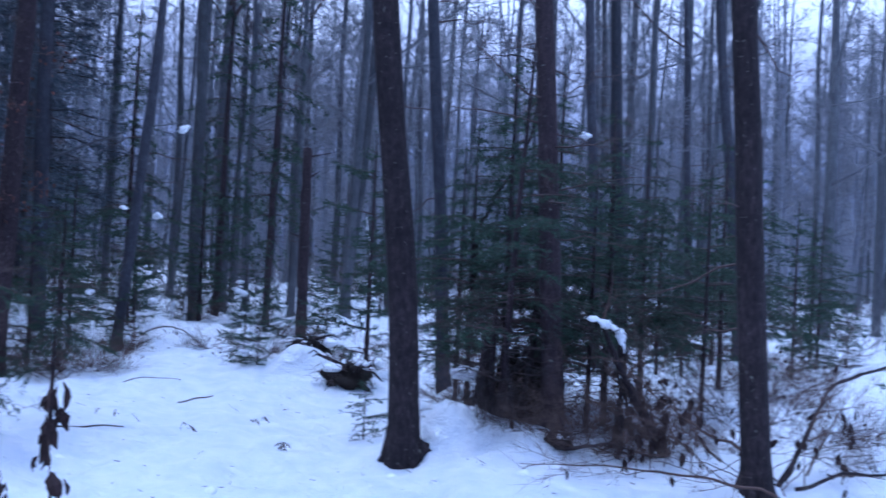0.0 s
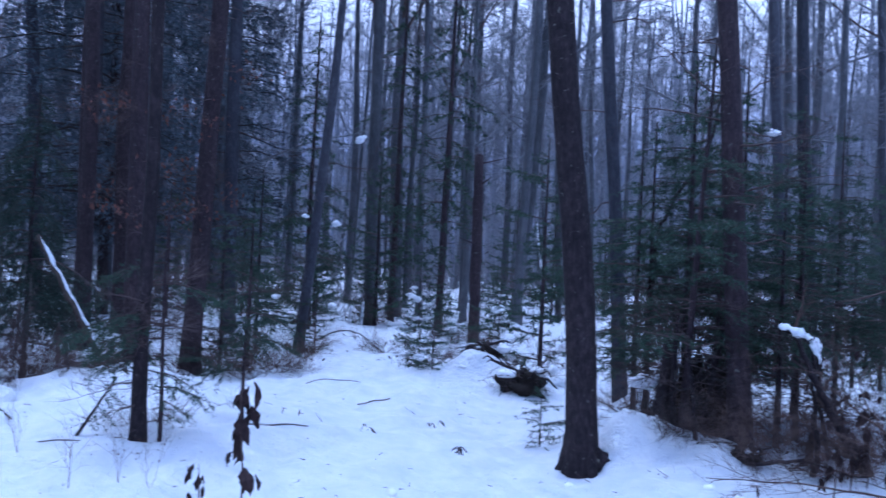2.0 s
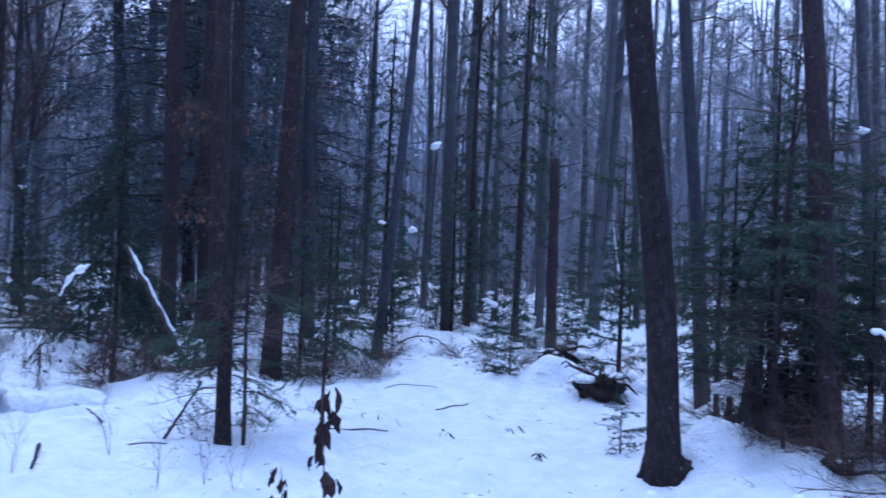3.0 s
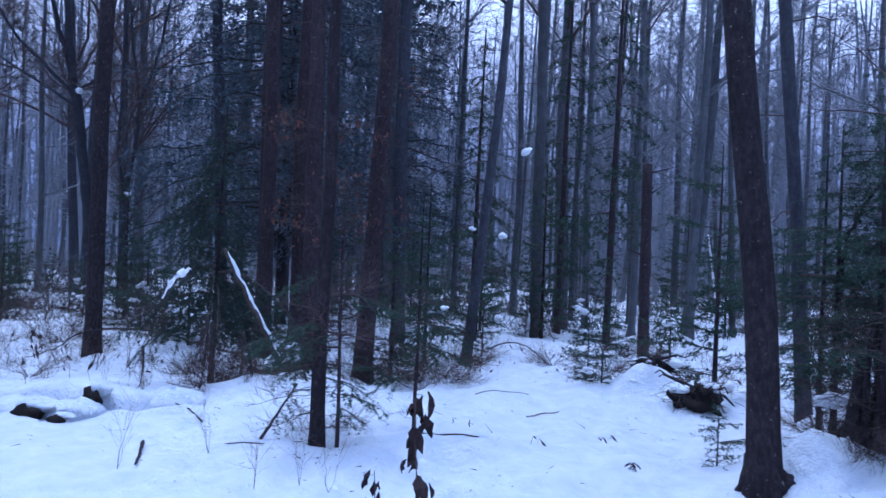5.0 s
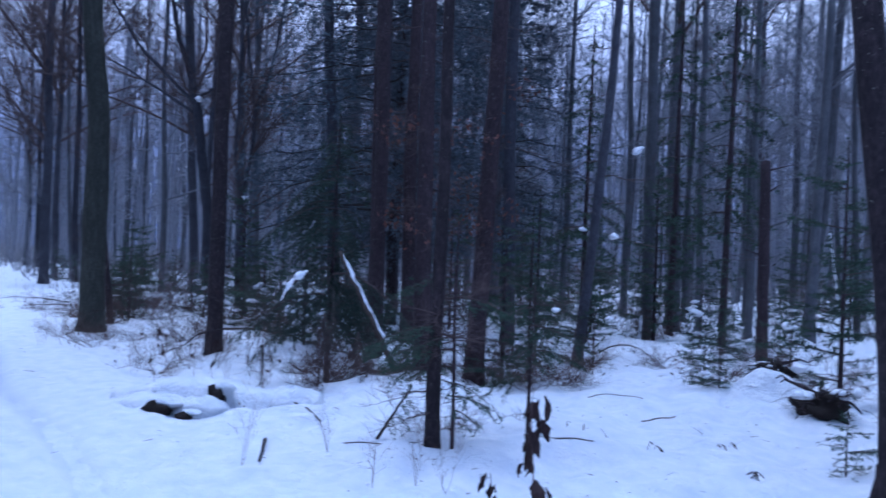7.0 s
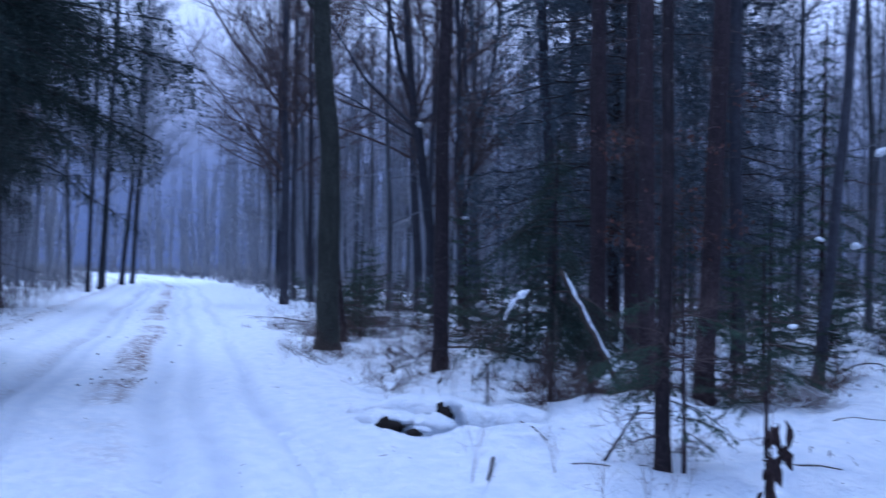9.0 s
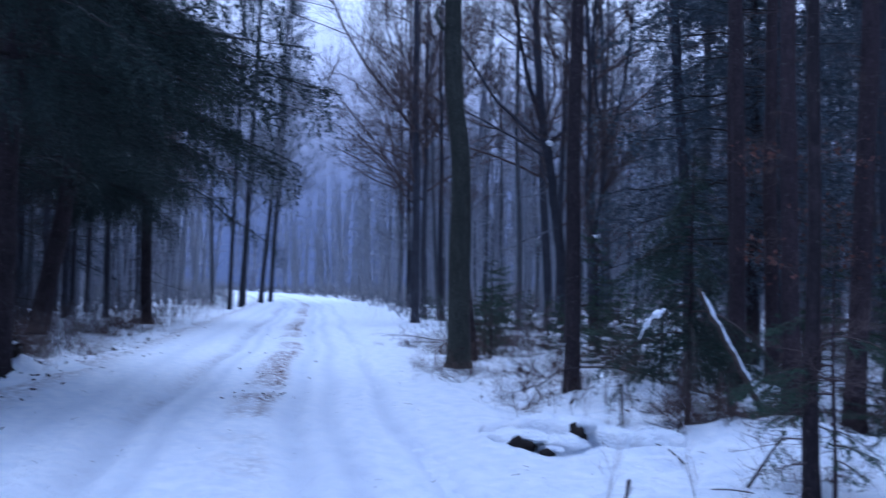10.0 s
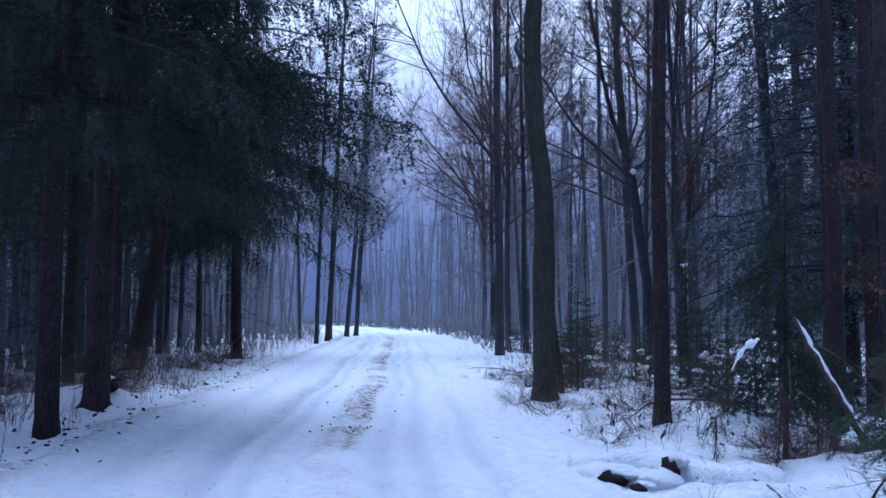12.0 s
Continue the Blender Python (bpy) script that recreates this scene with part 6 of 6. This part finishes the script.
def root_plate(x, y, size, seed, label, tall=1.0, turn=0.0):
    """A torn-up stump: crooked roots round a dark clod, snow lying over it."""
    rng = rand(seed)
    t = thing("root_plate", standing(x, y, 0, 0, turn) @ Matrix.Diagonal((1, 1 / tall, tall, 1)), label, "stump")
    g = Geo()
    g.blob((0, 0, 0.02), (0.24 * size, 0.18 * size, 0.17 * size), rng, 16, 24, 0.24)
    part("soil_clod", g, SOIL_AND_SHADE, t)
    for k in range(14):
        r = Geo()
        az = 0.7 * k + rng.uniform(-0.3, 0.3)
        s = np.linspace(0, 1, 7)[:, None]
        way = np.array((math.cos(az), math.sin(az), rng.uniform(-0.2, 0.9)))
        pts = way * s * size * rng.uniform(0.3, 0.55) + np.array((0, 0, 0.12 * size)) - np.array((0, 0, 0.22 * size)) * s ** 2 + rng.normal(0, 0.022 * size, (7, 3))
        r.tube(pts, size * rng.uniform(0.014, 0.032) * (1 - 0.75 * s[:, 0]), 6, 0.1, rng)
        part("root", r, BARK_DARK, t)
    tw = Geo()
    n = 34
    az = rng.uniform(0, 6.28, n)
    ways = unit(np.stack([np.cos(az), np.sin(az), rng.uniform(-0.3, 0.9, n)], -1))
    boughs(tw, rng.normal(0, 0.1, (n, 3)) * size + np.array((0, 0, 0.12 * size)), ways, size * rng.uniform(0.2, 0.45, n), np.full(n, 0.004), rng, rise=-0.25, twigs=4, fine=2, least=0.0015)
    part("root_tangle", tw, TWIG, t)
    for _ in range(9):
        c = Geo()
        c.blob((rng.normal(-0.05, 0.17) * size, rng.normal(0.06, 0.12) * size, rng.uniform(0.10, 0.22) * size), rng.uniform(0.03, 0.11, 3) * size * np.array((1, 1, 0.6)), rng, 8, 12, 0.14)
        part("snow_lump", c, CAP_SNOW, t)


root_plate(-1.02, 10.3, 1.0, 61, "upturned root plate with dark soil and snow on top")
root_plate(-1.6, 11.2, 0.8, 62, "snowed-over stump with tangled roots")
root_plate(-16.1, 4.1, 1.1, 63, "snowy stump with tangled roots beside the road")
root_plate(0.72, 8.0, 1.25, 65, "dark upright root plate under the young spruces", 1.9)
root_plate(0.98, 7.2, 0.45, 64, "small snow-covered stump at a trunk's foot")


def leaf_tuft(x, y, seed, n=5, size=0.075):
    """A few bent dry blades sticking out of the snow."""
    rng = rand(seed)
    t = thing("dry_tuft", standing(x, y, 0, 0, rng.uniform(0, 360)), "few bent dry blades sticking out of snow", "tuft", "dry tufts in the clearing")
    for _ in range(n):
        g = Geo()
        a = rng.uniform(0, 6.28)
        at = np.array((rng.normal(0, 0.03), rng.normal(0, 0.03), -0.01))
        top = at + np.array((0.5 * math.cos(a), 0.5 * math.sin(a), 1.0)) * size * rng.uniform(0.6, 1.1)
        g.cones(at[None], top[None], 0.003, 0.002)
        leaf_shape(g, top, (math.cos(a), math.sin(a), -0.8), size * rng.uniform(0.6, 1.2), rng, 0.25, 0.6)
        part("blade", g, LEAF, t, smooth_shading=False)


for i, (x, y, k) in enumerate(((-1.18, 7.04, 6), (-1.6, 8.1, 3), (-2.0, 7.2, 2), (-2.75, 7.6, 2))):
    leaf_tuft(x, y, 1300 + i, k)


# dead leaves on the snow
def fallen_leaves():
    rng = rand(91)
    meshes = []
    for k in range(4):
        g = Geo()
        leaf_shape(g, (-0.05, 0, 0.012), (1, 0.2 * k - 0.3, 0.12), 0.11, rng, 0.6, 0.5)
        meshes.append(g.mesh("fallen_leaf", False))
        meshes[-1].materials.append(LEAF)
    k = 0
    while k < 290:
        s, d = 7.5 + 24 * rng.random() ** 1.9, (rng.normal(-3.3, 0.4) if k % 2 else rng.normal(-3.7, 0.25)) if k % 4 else rng.normal(0.0, 0.35)
        s = s + 5 if d > -2 else s
        off = CENTRE + d
        x, y = s * ALONG[0] + off * ACROSS[0], s * ALONG[1] + off * ACROSS[1]
        if d < -4.2:
            continue
        ob = part("fallen_leaf", meshes[k % 4], LEAF)
        z = float(ground_height(x, y)) + (0.02 if d > -3.0 else 0.005)
        ob.matrix_basis = pose(x, y, z, rng.normal(0, 15), rng.normal(0, 15), rng.uniform(0, 360)) @ Matrix.Scale(rng.uniform(0.4, 1.0) if k % 4 else 0.45, 4)
        tagged(ob, "shrivelled brown leaf lying on the snowy road", "leaf", "fallen leaves on the road")
        k += 1


fallen_leaves()


def grass(name, label, count, along, across, seed, height):
    """Dry stalks standing out of the snow along the road."""
    rng = rand(seed)
    g = Geo()
    s = along[0] + (along[1] - along[0]) * rng.random(count) ** 1.6
    tuft = rng.normal(0, 0.5, count)
    d = rng.uniform(*across, count)
    d = d + 0.4 * np.sin(s * 2.1) + 0.1 * tuft
    bend = -0.0022 * np.maximum(0, s - 55) ** 2
    off = CENTRE + d + bend
    x, y = s * ALONG[0] + off * ACROSS[0], s * ALONG[1] + off * ACROSS[1]
    keep = np.sin(s * 3.3 + d * 2) + np.sin(s * 1.1 - d * 3.1) + rng.normal(0, 0.6, count) > -0.2
    x, y = x[keep], y[keep]
    z = ground_height(x, y) - 0.03
    n = len(x)
    p0 = np.stack([x, y, z], -1)
    way = unit(np.stack([rng.normal(0, 0.25, n), rng.normal(0, 0.25, n), np.ones(n)], -1))
    h = height * rng.uniform(0.3, 1.1, n)[:, None]
    p1 = p0 + way * h
    g.cones(p0, p1, 0.0035, 0.0022)
    p2 = p1 + unit(way + rng.normal(0, 0.6, (n, 3))) * h * 0.35
    g.cones(p1, p2, 0.002)
    tagged(part(name, g, STRAW), label, "grass", kind="stuff")


grass("dry_grass", "dry brown stalks standing in the verge's snow", 3600, (7, 60), (-7.5, -3.7), 95, 0.55)
grass("dry_grass", "dry brown stalks along the road's wooded edge", 160, (10, 60), (2.9, 5.5), 96, 0.38)
for i in range(64):
    rng = rand(970 + i)
    s, d = 9.5 + 26 * rng.random(), rng.uniform(-8.5, -4.0)
    off = CENTRE + d
    shrub(s * ALONG[0] + off * ACROSS[0], s * ALONG[1] + off * ACROSS[1], int(rng.integers(0, 7)), rng.uniform(0.6, 1.1), 40 * i, "bare twiggy shrub with dead leaves on the verge", group="shrubs on the verge")
for i in range(18):
    rng = rand(3970 + i)
    s, d = 9.0 + 14 * rng.random(), rng.uniform(-7.0, -4.2)
    off = CENTRE + d
    shrub(s * ALONG[0] + off * ACROSS[0], s * ALONG[1] + off * ACROSS[1], (1, 3)[i % 2], rng.uniform(0.6, 1.0), 70 * i, "upright bare brown shrub on the verge", group="shrubs on the verge")
for i in range(30):
    rng = rand(2970 + i)
    s, d = 8.5 + 13 * rng.random(), rng.uniform(-6.8, -3.6)
    off = CENTRE + d
    shrub(s * ALONG[0] + off * ACROSS[0], s * ALONG[1] + off * ACROSS[1], (5, 6, 4)[i % 3], rng.uniform(0.55, 0.95), 50 * i, "low brown tangle of twigs on the verge", group="shrubs on the verge")
for i in range(26):
    rng = rand(1970 + i)
    s, d = 11.5 + 15 * rng.random(), rng.uniform(3.1, 6.2)
    off = CENTRE + d
    shrub(s * ALONG[0] + off * ACROSS[0], s * ALONG[1] + off * ACROSS[1], (5, 6, 4)[i % 3], rng.uniform(0.6, 1.1), 50 * i, "brown bare shrub arching over the snow", group="shrubs on the wooded edge")
log_thing("fallen_log", (-40, 9.5, 0.25), (-34.5, 9.8, 0.25), 0.13, 0.11, "fallen trunk under snow back from the road", cap=0.12, seed=27)


def twig_litter():
    """Needles, bark flakes and bits of twig strewn over the snow."""
    rng = rand(131)
    n = 2600
    az, r = np.radians(rng.uniform(-30, 84, n)), 4.5 + 14 * rng.random(n) ** 1.3
    x, y = -r * np.sin(az), r * np.cos(az)
    s, d = road_place(x, y)
    keep = (rng.random(n) < np.where(off_road(x, y) > 0.5, 0.9, 0.3)) & (np.sin(x * 1.7 + y) + np.sin(y * 2.1 - x * 0.6) + rng.normal(0, 0.7, n) > 0.1)
    x, y = x[keep], y[keep]
    n = len(x)
    p0 = np.stack([x, y, ground_height(x, y) + 0.012], -1)
    a = rng.uniform(0, 6.28, n)
    ln = rng.uniform(0.015, 0.05, n) * (1 + 2.5 * (rng.random(n) < 0.12))
    q = p0 + np.stack([np.cos(a) * ln, np.sin(a) * ln, rng.uniform(0.0, 0.4, n) * ln], -1)
    g = Geo()
    g.cones(p0, q, rng.uniform(0.0018, 0.0045, n), 0.0012)
    tagged(part("twig_litter", g, TWIG), "bits of twig and bark strewn on snow", "litter", kind="stuff")


twig_litter()


def snow_crumbs():
    """Clods that fell from the branches, half sunk in the snow."""
    rng = rand(141)
    g = Geo()
    spots = MOUNDS + [h for h in HEAPS if h[2] > 0.28] + [(-3.4, 6.1, 0.6, 0), (-0.2, 7.0, 0.7, 0), (1.0, 7.6, 0.8, 0), (-6.0, 8.6, 0.8, 0), (2.3, 6.4, 0.8, 0), (-9.3, 10.2, 0.7, 0), (-5.3, 10.4, 0.9, 0), (-2.0, 10.8, 0.8, 0)]
    for _ in range(170):
        mx, my, r, _h = spots[int(rng.integers(0, len(spots)))]
        x, y = mx + rng.normal(0, 0.8 * r + 0.1), my + rng.normal(0, 0.8 * r + 0.1)
        if off_road(x, y) < 0.8:
            continue
        w = 0.010 + 0.04 * rng.random() ** 3
        g.blob((x, y, float(ground_height(x, y)) - 0.1 * w), (w, w * rng.uniform(0.7, 1.2), w * rng.uniform(0.5, 0.9)), rng, 5, 7, 0.12)
    tagged(part("snow_crumbs", g, CAP_SNOW), "crumbled snow clods fallen from the branches", "snow", kind="stuff")


snow_crumbs()
